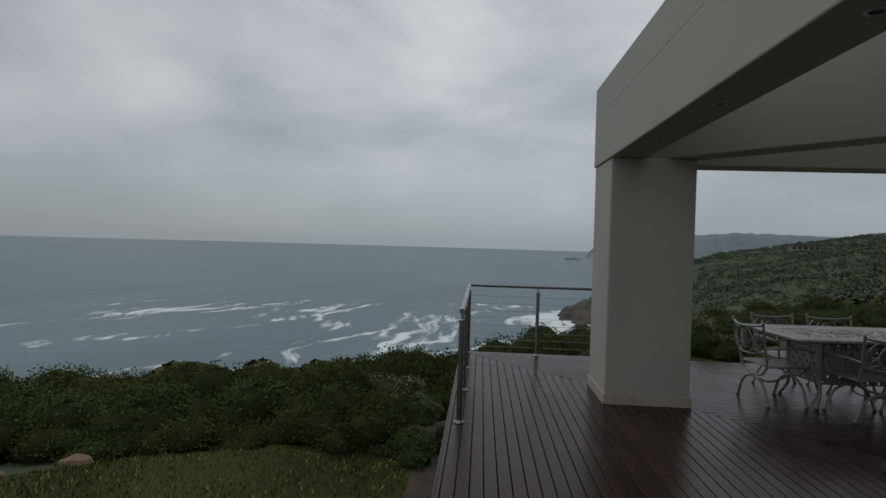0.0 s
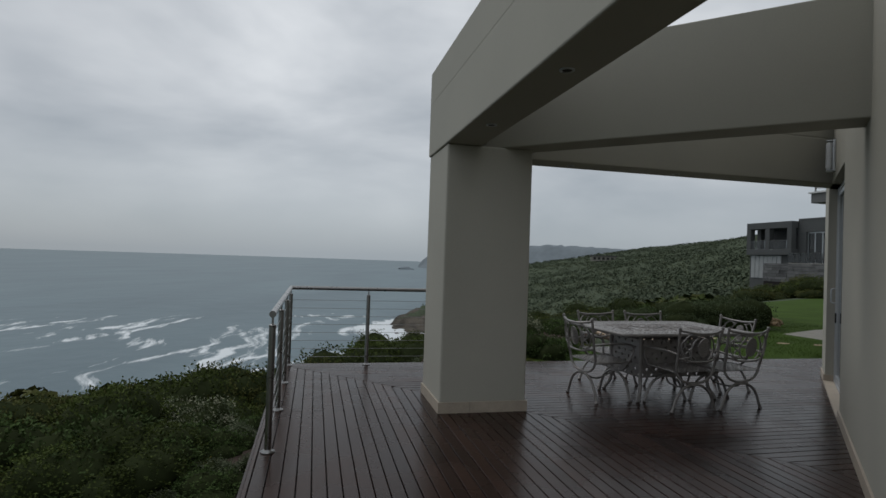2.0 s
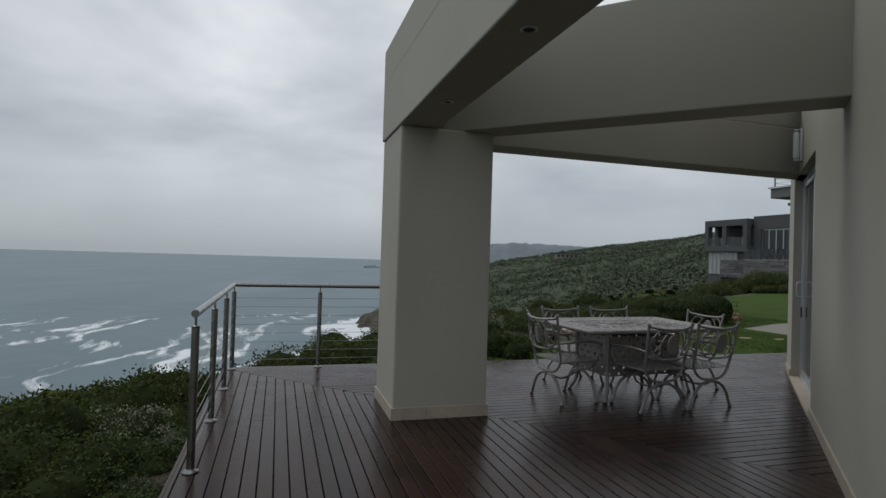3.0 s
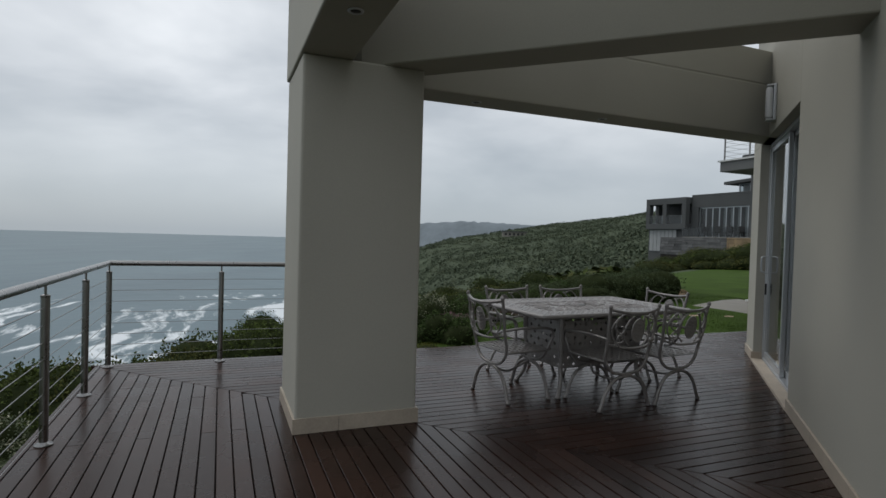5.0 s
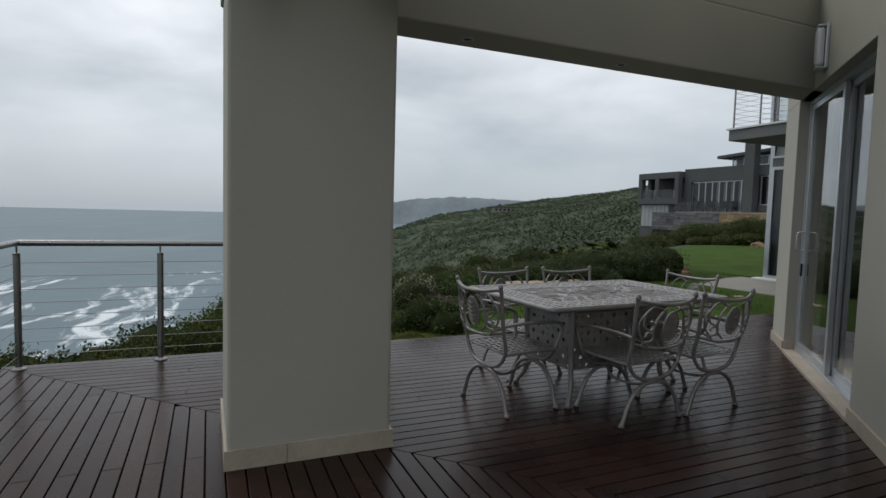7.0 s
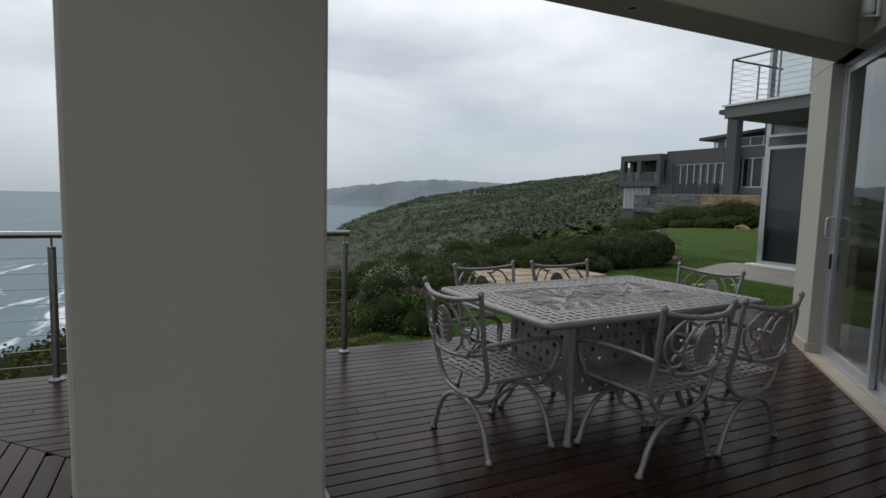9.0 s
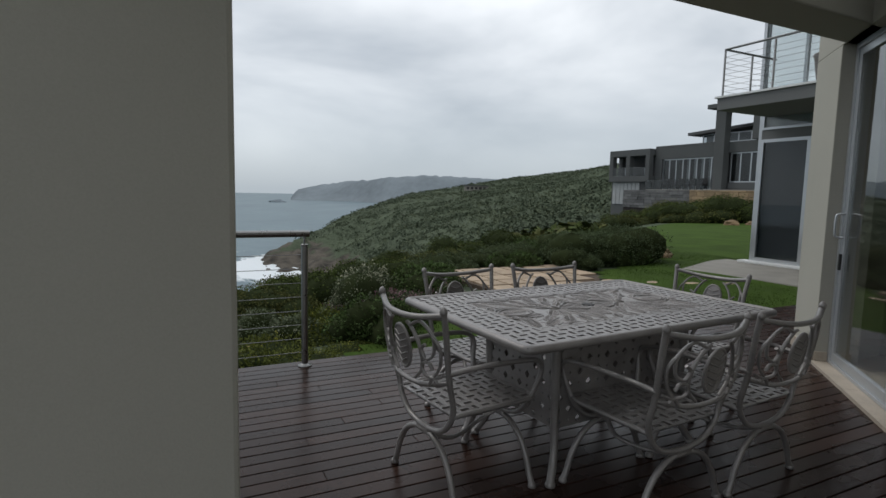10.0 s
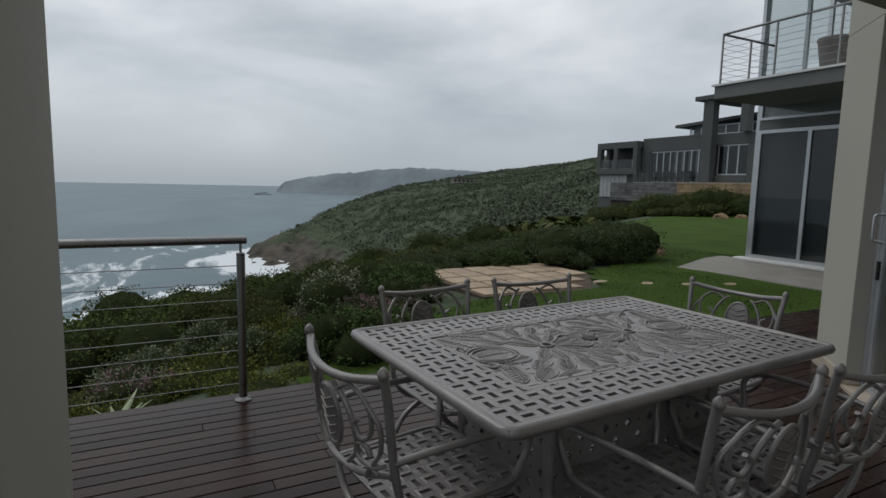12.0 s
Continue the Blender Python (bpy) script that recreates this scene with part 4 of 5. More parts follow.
def build_chair():
    ch = thing("dining_chair", "grey cast-aluminium armchair with scrollwork back and woven seat", "chair", "chairs round the garden table")
    hw, yb, yf, sz = 0.245, -0.218, 0.218, 0.432
    st = Shape()
    lattice(st, -hw + 0.02, hw - 0.02, yb, yf + 0.02, sz, 0.007, 8, 8)
    st.tube(arc([(-hw + 0.02, yb, sz - 0.006), (-hw + 0.012, 0, sz - 0.004), (-hw + 0.03, yf + 0.02, sz - 0.006), (0, yf + 0.045, sz - 0.02), (hw - 0.03, yf + 0.02, sz - 0.006), (hw - 0.012, 0, sz - 0.004), (hw - 0.02, yb, sz - 0.006)], 5), 0.012, 6)
    st.box((-hw + 0.03, yf + 0.012, sz - 0.016), (hw - 0.03, yf + 0.045, sz - 0.002))
    part("seat", st, CAST, ch, "woven cast seat", fix=True)
    # rear hoop: posts run down into a bowl above the arched legs
    post_top, bow = 0.895, -0.075
    rear = Shape()
    for sx in (-1, 1):
        rear.tube(arc([(sx * 0.262, yb - 0.078, post_top), (sx * 0.252, yb - 0.056, 0.78), (sx * 0.240, yb - 0.03, 0.60), (sx * 0.232, yb, 0.47), (sx * 0.205, yb + 0.004, 0.39), (sx * 0.13, yb + 0.004, 0.325), (0.0, yb + 0.004, 0.300)], 5), 0.0135, 7)
        rear.lathe([(0.011, -0.01), (0.017, 0.004), (0.016, 0.016), (0.008, 0.026), (0.003, 0.030)], 8, (sx * 0.262, yb - 0.080, post_top))
    part("rear_hoop", rear, CAST, ch)
    back = Shape()
    back.tube(arc([(-0.262, yb - 0.076, 0.885), (-0.13, yb - 0.122, 0.862), (0, yb - 0.138, 0.856), (0.13, yb - 0.122, 0.862), (0.262, yb - 0.076, 0.885)], 6), 0.0135, 7)
    back.tube(arc([(-0.238, yb - 0.03, 0.585), (-0.12, yb - 0.072, 0.555), (0, yb - 0.085, 0.55), (0.12, yb - 0.072, 0.555), (0.238, yb - 0.03, 0.585)], 6), 0.011, 6)
    part("backrest", back, CAST, ch)

    def on_back(x, z):
        lean = (z - 0.55) / 0.31
        return (x, yb - 0.035 - 0.048 * lean - 0.055 * (1 - (x / 0.26) ** 2), z)

    orn = Shape()
    n = 20
    oval = [on_back(0.062 * math.cos(2 * math.pi * k / n), 0.705 + 0.098 * math.sin(2 * math.pi * k / n)) for k in range(n)]
    orn.tube(oval, 0.008, 6, closed=True)
    c = on_back(0, 0.705)
    for side in (-0.012, 0.006):
        orn.add([(c[0], c[1] + side, c[2])] + [(p[0], p[1] + side * 0.3, p[2]) for p in oval], [(0, 1 + k, 1 + (k + 1) % n) for k in range(n)], True)
    for k in range(5):
        zz = 0.635 + 0.03 * k
        w2 = 0.05 * math.sqrt(max(0.1, 1 - ((zz - 0.705) / 0.095) ** 2))
        for sx in (-1, 1):
            p, q = on_back(0, zz), on_back(sx * w2, zz + 0.02)
            orn.tube([(p[0], p[1] - 0.011, p[2]), (q[0], q[1] - 0.006, q[2])], 0.004, 4)
            orn.tube([(p[0], p[1] + 0.008, p[2]), (q[0], q[1] + 0.005, q[2])], 0.004, 4)
    part("medallion", orn, CAST, ch, "oval leaf medallion")
    for sx in (-1, 1):
        sc = Shape()
        for pts in ([(0.075, 0.575), (0.13, 0.64), (0.125, 0.74), (0.085, 0.81), (0.06, 0.83)],
                    [(0.085, 0.82), (0.15, 0.845), (0.205, 0.79), (0.20, 0.71), (0.155, 0.68), (0.135, 0.72), (0.16, 0.745)],
                    [(0.235, 0.62), (0.19, 0.60), (0.135, 0.61), (0.13, 0.655), (0.17, 0.665), (0.185, 0.635)],
                    [(0.20, 0.80), (0.235, 0.74), (0.225, 0.66), (0.19, 0.61)]):
            sc.tube(arc([on_back(sx * a, b) for a, b in pts], 4), 0.009, 6, squash=0.8)
        sc.tube(arc([on_back(sx * 0.155, 0.56), on_back(sx * 0.18, 0.60), on_back(sx * 0.20, 0.58)], 3), 0.009, 5)
        part("scroll", sc, CAST, ch, "cast scrollwork")
    # front hoop and arms
    for sx in (-1, 1):
        arm = Shape()
        arm.tube(arc([(sx * 0.243, yb - 0.04, 0.625), (sx * 0.262, yb + 0.10, 0.640), (sx * 0.272, 0.06, 0.640), (sx * 0.268, yf - 0.01, 0.625), (sx * 0.258, yf + 0.035, 0.575), (sx * 0.243, yf + 0.02, 0.49),
                      (sx * 0.205, yf, 0.39), (sx * 0.13, yf - 0.004, 0.325), (0.0, yf - 0.004, 0.300)], 5), 0.0125, 7)
        part("arm", arm, CAST, ch)
    for yy in (yb + 0.004, yf - 0.004):
        part("hub", Shape().box((-0.055, yy - 0.013, 0.272), (0.055, yy + 0.013, 0.318)), CAST, ch, bevel=0.010)
        for sx in (-1, 1):
            leg = Shape()
            leg.tube(arc([(0, yy, 0.288), (sx * 0.08, yy, 0.277), (sx * 0.162, yy, 0.225), (sx * 0.217, yy, 0.14), (sx * 0.244, yy, 0.06), (sx * 0.266, yy, 0.012)], 5), 0.0145, 7)
            leg.lathe([(0.012, 0.0), (0.020, 0.003), (0.019, 0.016), (0.012, 0.028)], 10, (sx * 0.266, yy, 0))
            part("leg", leg, CAST, ch)
    stretch = Shape().tube(arc([(0, yb + 0.01, 0.29), (0.035, yb + 0.1, 0.235), (0, 0, 0.215), (-0.035, yf - 0.1, 0.235), (0, yf - 0.01, 0.29)], 5), 0.011, 6)
    part("stretcher", stretch, CAST, ch)
    return ch


chair = build_chair()
CHAIRS = [(4.445, 7.575, -82.5), (5.135, 7.125, 4), (5.715, 7.15, 5), (4.935, 8.225, 185), (5.58, 8.215, 178), (6.21, 7.85, 95)]
SEATED = Matrix.Diagonal((1.0, 1.0, 0.972, 1.0))      # the set stands a little lower than drawn
chair.matrix_basis = pose(CHAIRS[0][0], CHAIRS[0][1], 0, 0, 0, CHAIRS[0][2]) @ SEATED
for x, y, a in CHAIRS[1:]:
    copy_thing(chair, pose(x, y, 0, 0, 0, a) @ SEATED)

# ---------------------------------------------------------------- second wing of the house
wing = thing("house_wing", "grey rendered wing of the house with glazed doors and balcony", "house", m=pose(0, 0.13, -0.06))
WX = 15.1
part("wall", Shape().box((WX, 13.30, -0.3), (WX + 0.3, 13.37, 3.34)), ALU, wing)
part("wall", Shape().box((WX, 8.0, 2.74), (WX + 0.3, 13.30, 2.95)), MIDWALL, wing)
part("wall", Shape().box((WX, 8.0, 3.36), (WX + 0.3, 13.48, 3.60)), MIDWALL, wing)
part("wall", Shape().box((WX, 8.0, -0.3), (WX + 0.3, 13.30, 0.03)), WHITE, wing)
part("wall", Shape().box((WX + 0.3, 13.2, -0.3), (24.0, 13.48, 3.6)), MIDWALL, wing)
part("wall", Shape().box((18.6, 13.2, 3.6), (24.0, 13.48, 6.0)), MIDWALL, wing)
for xx in (WX + 0.05, 16.6, 18.5):
    part("glass_post", Shape().box((xx, 13.34, 3.6), (xx + 0.08, 13.42, 6.0)), ALU, wing)
for k in range(2):
    gp = part("pane", Shape().box((WX + 0.13 + 1.5 * k, 13.37, 3.6), (16.6 + 1.9 * k, 13.378, 6.0)), GLASS, wing, "corner glass pane")
    gp.visible_shadow = False
part("wall", Shape().box((WX + 2.6, 8.0, -0.3), (WX + 2.8, 13.2, 3.4)), INSIDE, wing, "interior wall coloured dark for dimness")
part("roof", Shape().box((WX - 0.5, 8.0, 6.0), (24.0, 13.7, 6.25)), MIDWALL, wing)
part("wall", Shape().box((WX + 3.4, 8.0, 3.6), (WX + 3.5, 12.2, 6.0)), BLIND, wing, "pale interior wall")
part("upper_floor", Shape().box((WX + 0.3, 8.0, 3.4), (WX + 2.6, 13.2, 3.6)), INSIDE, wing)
slab = part("balcony_slab", Shape().box((13.38, 8.0, 3.22), (WX, 13.16, 3.46)), MIDWALL, wing, "grey concrete balcony slab", bevel=0.01)
part("slab_edge", Shape().box((13.34, 8.0, 3.462), (WX, 13.20, 3.50)), WHITE, slab, "pale tiled edge")


def glazing(x, y0, y1, z0, z1, cols, parent, inside=SCREEN, depth=0.12, glass=TINTED, fw=0.05, name="window"):
    """A framed bank of panes in a wall that faces west, with a blind or room behind."""
    w = part(name, Shape().box((x - 0.02, y0, z0), (x + 0.05, y1, z0 + fw)), ALU, parent)
    part("frame", Shape().box((x - 0.02, y0, z1 - fw), (x + 0.05, y1, z1)), ALU, w)
    for k in range(cols + 1):
        y = y0 + (y1 - y0) * k / cols
        a, b = (y, y + fw) if k == 0 else ((y - fw, y) if k == cols else (y - fw / 2, y + fw / 2))
        part("frame", Shape().box((x - 0.02, a, z0 + fw), (x + 0.05, b, z1 - fw)), ALU, w)
    for k in range(cols):
        a, b = y0 + (y1 - y0) * k / cols, y0 + (y1 - y0) * (k + 1) / cols
        pane = part("pane", Shape().box((x + 0.012, a + fw / 2, z0 + fw), (x + 0.02, b - fw / 2, z1 - fw)), glass, w, "glass pane")
        pane.visible_shadow = False
        if inside:
            part("screen", Shape().box((x + depth, a + 0.01, z0), (x + depth + 0.02, b - 0.01, z1)), inside, w)
    return w


glazing(WX, 8.0 + 0.03, 13.30, 0.03, 2.74, 5, wing, SCREEN, 0.07, fw=0.07, name="sliding_door")
glazing(WX, 8.0 + 0.03, 13.30, 2.95, 3.36, 2, wing, BLIND, 0.10, GLASS, fw=0.05)
glazing(WX, 8.0 + 0.03, 13.42, 3.60, 6.0, 4, wing, None, 1.6, GLASS, fw=0.07, name="balcony_door")
rail = part("balcony_rail", Shape().tube([(13.45, 8.0, 4.44), (13.45, 13.10, 4.44), (WX - 0.02, 13.10, 4.44)], 0.022, 10), STEEL, wing)
for x, y in [(13.45, 13.10), (13.45, 12.05), (13.45, 11.0), (13.45, 9.95), (13.45, 8.9), (14.3, 13.10)]:
    part("rail_post", Shape().tube([(x, y, 3.50), (x, y, 4.43)], 0.020, 10), STEEL, rail)
for k in range(7):
    z = 3.60 + 0.115 * k
    part("rail_cable", Shape().tube([(13.45, 8.0, z), (13.45, 13.10, z), (WX - 0.02, 13.10, z)], 0.004, 5), CABLE, rail)
planter = thing("planter", "tall tapered grey planter standing on the balcony", "planter")
planter.matrix_basis = pose(14.35, 11.68, 3.44)
part("pot", Shape().lathe([(0.17, 0.0), (0.185, 0.02), (0.27, 0.60), (0.285, 0.62), (0.285, 0.66), (0.25, 0.66), (0.245, 0.55), (0.0, 0.55)], 24), TERRACOTTA, planter)
part("foot", Shape().lathe([(0.15, -0.002), (0.17, 0.0), (0.17, 0.02), (0.1, 0.02)], 20), TERRACOTTA, planter)
apron = thing("terrace_slab", "weathered concrete apron in front of the wing doors", "paving", kind="structure", m=pose(0, 0.18, -0.06))
part("slab", Shape().prism([(12.45, 12.95), (12.75, 10.3), (12.75, 9.7), (WX, 9.7), (WX, 13.9), (14.3, 13.75)], -0.3, -0.02), CONCRETE, apron, fix=True, bevel=0.02)
part("door_step", Shape().box((WX - 0.28, 8.1, -0.02), (WX - 0.002, 13.42, 0.028)), WHITE, apron, bevel=0.01)

# ---------------------------------------------------------------- the neighbouring house
NX = 43.0
EYE0 = Vector((3.69, 5.98, 1.37))
AFAR = Matrix.Translation(EYE0) @ Matrix.Scale(1.3, 4) @ Matrix.Translation(-EYE0)
nb = thing("neighbour_house", "modern charcoal house with wide windows on the slope", "house", m=AFAR)


def nbox(name, x0, x1, y0, y1, z0, z1, mat=DARKWALL, label="", parent=nb):
    return part(name, Shape().box((x0, y0, z0), (x1, y1, z1)), mat, parent, label, bevel=0.03)


nbox("wall", NX, NX + 7, 31.0, 36.0, 1.2, 2.15)
nbox("wall", NX, NX + 7, 36.0, 42.5, 1.2, 2.05)
nbox("wall", NX, NX + 0.5, 36.0, 42.5, 4.75, 5.75)
nbox("wall", NX, NX + 0.5, 41.7, 42.5, 2.05, 4.75)
nbox("wall", NX, NX + 0.5, 31.0, 36.0, 5.0, 5.85)
nbox("wall", NX, NX + 0.5, 31.0, 32.4, 2.15, 5.0)
nbox("wall", NX, NX + 0.5, 32.4, 35.0, 2.15, 2.65)
nbox("wall", NX + 3, NX + 3.3, 31.0, 42.5, 2.0, 5.7, INSIDE, "interior coloured dark for dimness")
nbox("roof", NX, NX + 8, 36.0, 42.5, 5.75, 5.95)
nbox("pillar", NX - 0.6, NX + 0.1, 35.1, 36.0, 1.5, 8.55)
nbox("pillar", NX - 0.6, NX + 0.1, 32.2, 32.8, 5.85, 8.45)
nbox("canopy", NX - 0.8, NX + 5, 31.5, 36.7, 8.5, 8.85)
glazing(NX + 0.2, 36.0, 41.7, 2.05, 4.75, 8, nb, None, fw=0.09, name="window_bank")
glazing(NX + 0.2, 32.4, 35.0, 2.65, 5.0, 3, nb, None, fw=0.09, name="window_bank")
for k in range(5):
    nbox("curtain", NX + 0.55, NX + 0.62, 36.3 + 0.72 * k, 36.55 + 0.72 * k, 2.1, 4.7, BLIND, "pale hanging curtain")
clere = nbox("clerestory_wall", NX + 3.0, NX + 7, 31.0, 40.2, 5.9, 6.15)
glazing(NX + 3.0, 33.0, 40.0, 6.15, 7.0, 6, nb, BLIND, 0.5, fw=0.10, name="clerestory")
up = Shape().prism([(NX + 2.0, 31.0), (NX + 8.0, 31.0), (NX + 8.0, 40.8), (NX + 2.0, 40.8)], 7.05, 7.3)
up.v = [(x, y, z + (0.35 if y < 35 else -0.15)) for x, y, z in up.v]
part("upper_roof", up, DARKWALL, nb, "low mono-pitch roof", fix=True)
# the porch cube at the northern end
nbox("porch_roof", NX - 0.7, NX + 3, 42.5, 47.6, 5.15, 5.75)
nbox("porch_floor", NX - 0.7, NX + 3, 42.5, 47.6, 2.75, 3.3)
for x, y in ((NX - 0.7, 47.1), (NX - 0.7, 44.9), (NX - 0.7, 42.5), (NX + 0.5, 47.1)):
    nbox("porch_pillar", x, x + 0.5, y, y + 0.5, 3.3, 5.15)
# Porch back wall; the recess shade is in its dark colour.
nbox("porch_wall", NX + 2.0, NX + 3, 42.5, 47.6, 3.3, 5.15, INSIDE, "porch back wall coloured dark for recess shade")
nbox("porch_balustrade", NX - 0.69, NX - 0.62, 43.0, 44.9, 3.3, 4.1, TINTED, "pale glass balustrade")
nbox("porch_balustrade", NX - 0.69, NX - 0.62, 45.4, 47.1, 3.3, 4.1, TINTED, "pale glass balustrade")
for k in range(7):
    nbox("garage_panel", NX - 0.35, NX - 0.25, 43.9 + 0.5 * k, 44.36 + 0.5 * k, 0.6, 2.72, PALE, "pale boarded door panel")
nbox("lower_wall", NX - 0.25, NX + 3, 42.5, 47.6, -0.5, 2.75)
for k in range(9):
    nbox("terrace_balustrade", NX - 0.9, NX - 0.86, 36.6 + 0.68 * k, 37.2 + 0.68 * k, 2.0, 2.9, TINTED, "glass terrace balustrade")
nbox("chimney", NX + 4, NX + 4.3, 38.9, 39.2, 5.95, 7.0)


def stone_wall(name, label, x, y0, y1, z0, z1, mat, lw, lh, seed):
    w = thing(name, label, "retaining wall", m=AFAR)
    part("core", Shape().box((x + 0.06, y0, z0 - 1.0), (x + 0.5, y1, z1 - 0.02)), JOIST, w)
    r = random.Random(seed)
    z = z0
    while z < z1 - 0.02:
        h = min(lh * r.uniform(0.8, 1.25), z1 - z)
        y = y0 - r.uniform(0, lw)
        while y < y1:
            l = lw * r.uniform(0.6, 1.5)
            a, b = max(y, y0), min(y + l, y1)
            if b - a > 0.1:
                d = r.uniform(0, 0.06)
                part("stone", Shape().box((x - d, a + 0.012, z + 0.01), (x + 0.1, b - 0.012, z + h - 0.01)), mat, w)
            y += l
        z += h
    return w


stone_wall("slate_wall", "dark stacked-slate retaining wall below the terrace", NX - 1.0, 37.6, 45.2, 0.35, 2.0, SLATE, 0.95, 0.24, 3)
stone_wall("sandstone_wall", "ochre sandstone retaining wall beside the lawn", NX - 1.1, 30.6, 37.6, 0.3, 2.0, SAND, 0.8, 0.3, 4)
for k in range(4):
    lounger = thing("terrace_chair", "dark slatted chair on the neighbour's terrace", "chair", "terrace chairs")
    part("seat", Shape().box((-0.3, -0.3, 0.35), (0.3, 0.3, 0.42)), BLACK, lounger)
    part("backrest", Shape().box((0.22, -0.3, 0.42), (0.3, 0.3, 0.95)), BLACK, lounger)
    for sx in (-0.28, 0.24):
        for sy in (-0.28, 0.24):
            part("leg", Shape().box((sx, sy, 0.0), (sx + 0.04, sy + 0.04, 0.35)), BLACK, lounger)
    lounger.matrix_basis = AFAR @ pose(NX - 0.55, 36.9 + 1.15 * k, 2.05)
part("terrace_floor", Shape().box((NX - 1.0, 31.0, 1.5), (NX, 42.5, 2.05)), CONCRETE, nb)
# a low farm building far off on the ridge
far = thing("hillside_house", "small pale house far off on the scrub hillside", "house")
fx, fy = HUB[0] + 430 * math.sin(radians(29.5)), HUB[1] + 430 * math.cos(radians(29.5))
far.matrix_basis = pose(fx, fy, ground_at(fx, fy) - 0.5, 0, 0, -25)
part("wall", Shape().box((-9, -4, 0), (9, 4, 3.6)), CONCRETE, far)
part("roof", Shape().box((-10, -5, 3.6), (10, 5, 4.2)), DARKWALL, far)
for k in range(5):
    part("window", Shape().box((-7.5 + 3.2 * k, -4.06, 1.0), (-5.6 + 3.2 * k, -4.0, 2.8)), BLACK, far)

# ---------------------------------------------------------------- garden
rng = random.Random(11)


def inside(poly, x, y):
    c = False
    for i, (x1, y1) in enumerate(poly):
        x2, y2 = poly[i - 1]
        if (y1 > y) != (y2 > y) and x < (x2 - x1) * (y - y1) / (y2 - y1) + x1:
            c = not c
    return c


LAWN_N = [(4.35, 9.60), (12.0, 9.60), (12.5, 9.7), (12.45, 12.95), (14.3, 13.8), (16.0, 13.9), (24, 14), (40.5, 20), (40.5, 29), (30, 29.0), (21.3, 24.5), (15.2, 18.2), (13.2, 15.4), (12.2, 14.0), (10.3, 13.3),
          (10.25, 13.0), (9.5, 12.0), (7.5, 12.05), (6.2, 11.5), (5.2, 10.7)]
LAWN_W = [(0.9, -6.0), (0.9, 5.0), (0.62, 5.9), (0.55, 6.95), (0.2, 6.95), (-1.0, 6.9), (-2.3, 6.65), (-3.3, 5.8), (-4.2, 4.0), (-4.6, 1.0), (-4.4, -6.0)]


def turf(name, poly, step, label, mat, category="lawn"):
    xs, ys = [p[0] for p in poly], [p[1] for p in poly]
    s = Shape()
    index = {}

    def vert(i, j):
        if (i, j) not in index:
            x, y = min(xs) + i * step, min(ys) + j * step
            index[(i, j)] = len(s.v)
            s.v.append((x, y, ground_at(x, y) + 0.03 + 0.015 * noise.noise(Vector((x, y, 0)))))
        return index[(i, j)]

    for i in range(int((max(xs) - min(xs)) / step) + 1):
        for j in range(int((max(ys) - min(ys)) / step) + 1):
            if inside(poly, min(xs) + (i + 0.5) * step, min(ys) + (j + 0.5) * step):
                s.f.append((vert(i, j), vert(i + 1, j), vert(i + 1, j + 1), vert(i, j + 1)))
                s.smooth.append(True)
    return tagged(part(name, s, mat), label, category, kind="structure")


turf("lawn_north", LAWN_N, 0.2, "green mown lawn beyond the deck", LAWN)
turf("lawn_west", LAWN_W, 0.2, "olive-green lawn with pale clover beside the deck", LAWN_W_TURF)
turf("soil_bed", [(0.93, 4.9), (0.93, 9.6), (0.5, 9.6), (0.5, 6.0)], 0.1, "reddish-brown soil bed along the deck edge", EARTH, "soil")


def blades(name, poly, count, label, hmin, hmax, mat, box=None, seed=1, wide=1.0):
    r = random.Random(seed)
    xs, ys = [p[0] for p in poly], [p[1] for p in poly]
    x0, x1, y0, y1 = box or (min(xs), max(xs), min(ys), max(ys))
    s = Shape()
    n = 0
    while n < count:
        x, y = r.uniform(x0, x1), r.uniform(y0, y1)
        if not inside(poly, x, y):
            continue
        z = ground_at(x, y) + 0.02
        a, h, w = r.uniform(0, 6.28), r.uniform(hmin, hmax), wide * r.uniform(0.004, 0.009)
        lx, ly = r.uniform(-0.5, 0.5) * h, r.uniform(-0.5, 0.5) * h
        dx, dy = math.cos(a) * w, math.sin(a) * w
        s.add([(x - dx, y - dy, z), (x + dx, y + dy, z), (x + lx, y + ly, z + h)], [(0, 1, 2)])
        n += 1
    return tagged(part(name, s, mat), label, "grass", kind="stuff")


blades("grass", LAWN_N, 26000, "short green grass blades", 0.014, 0.034, GRASS, (4.3, 15.5, 9.6, 18), 2)
blades("grass", LAWN_W, 17000, "short olive grass blades", 0.025, 0.06, GRASS_W, (-4.4, 0.9, 2.5, 7.4), 3)
blades("clover_flowers", LAWN_W, 2200, "tiny pale clover flowers in the grass", 0.025, 0.05, FLOWER_Y, (-4.4, 0.9, 3.5, 7.3), 4, 2.0)


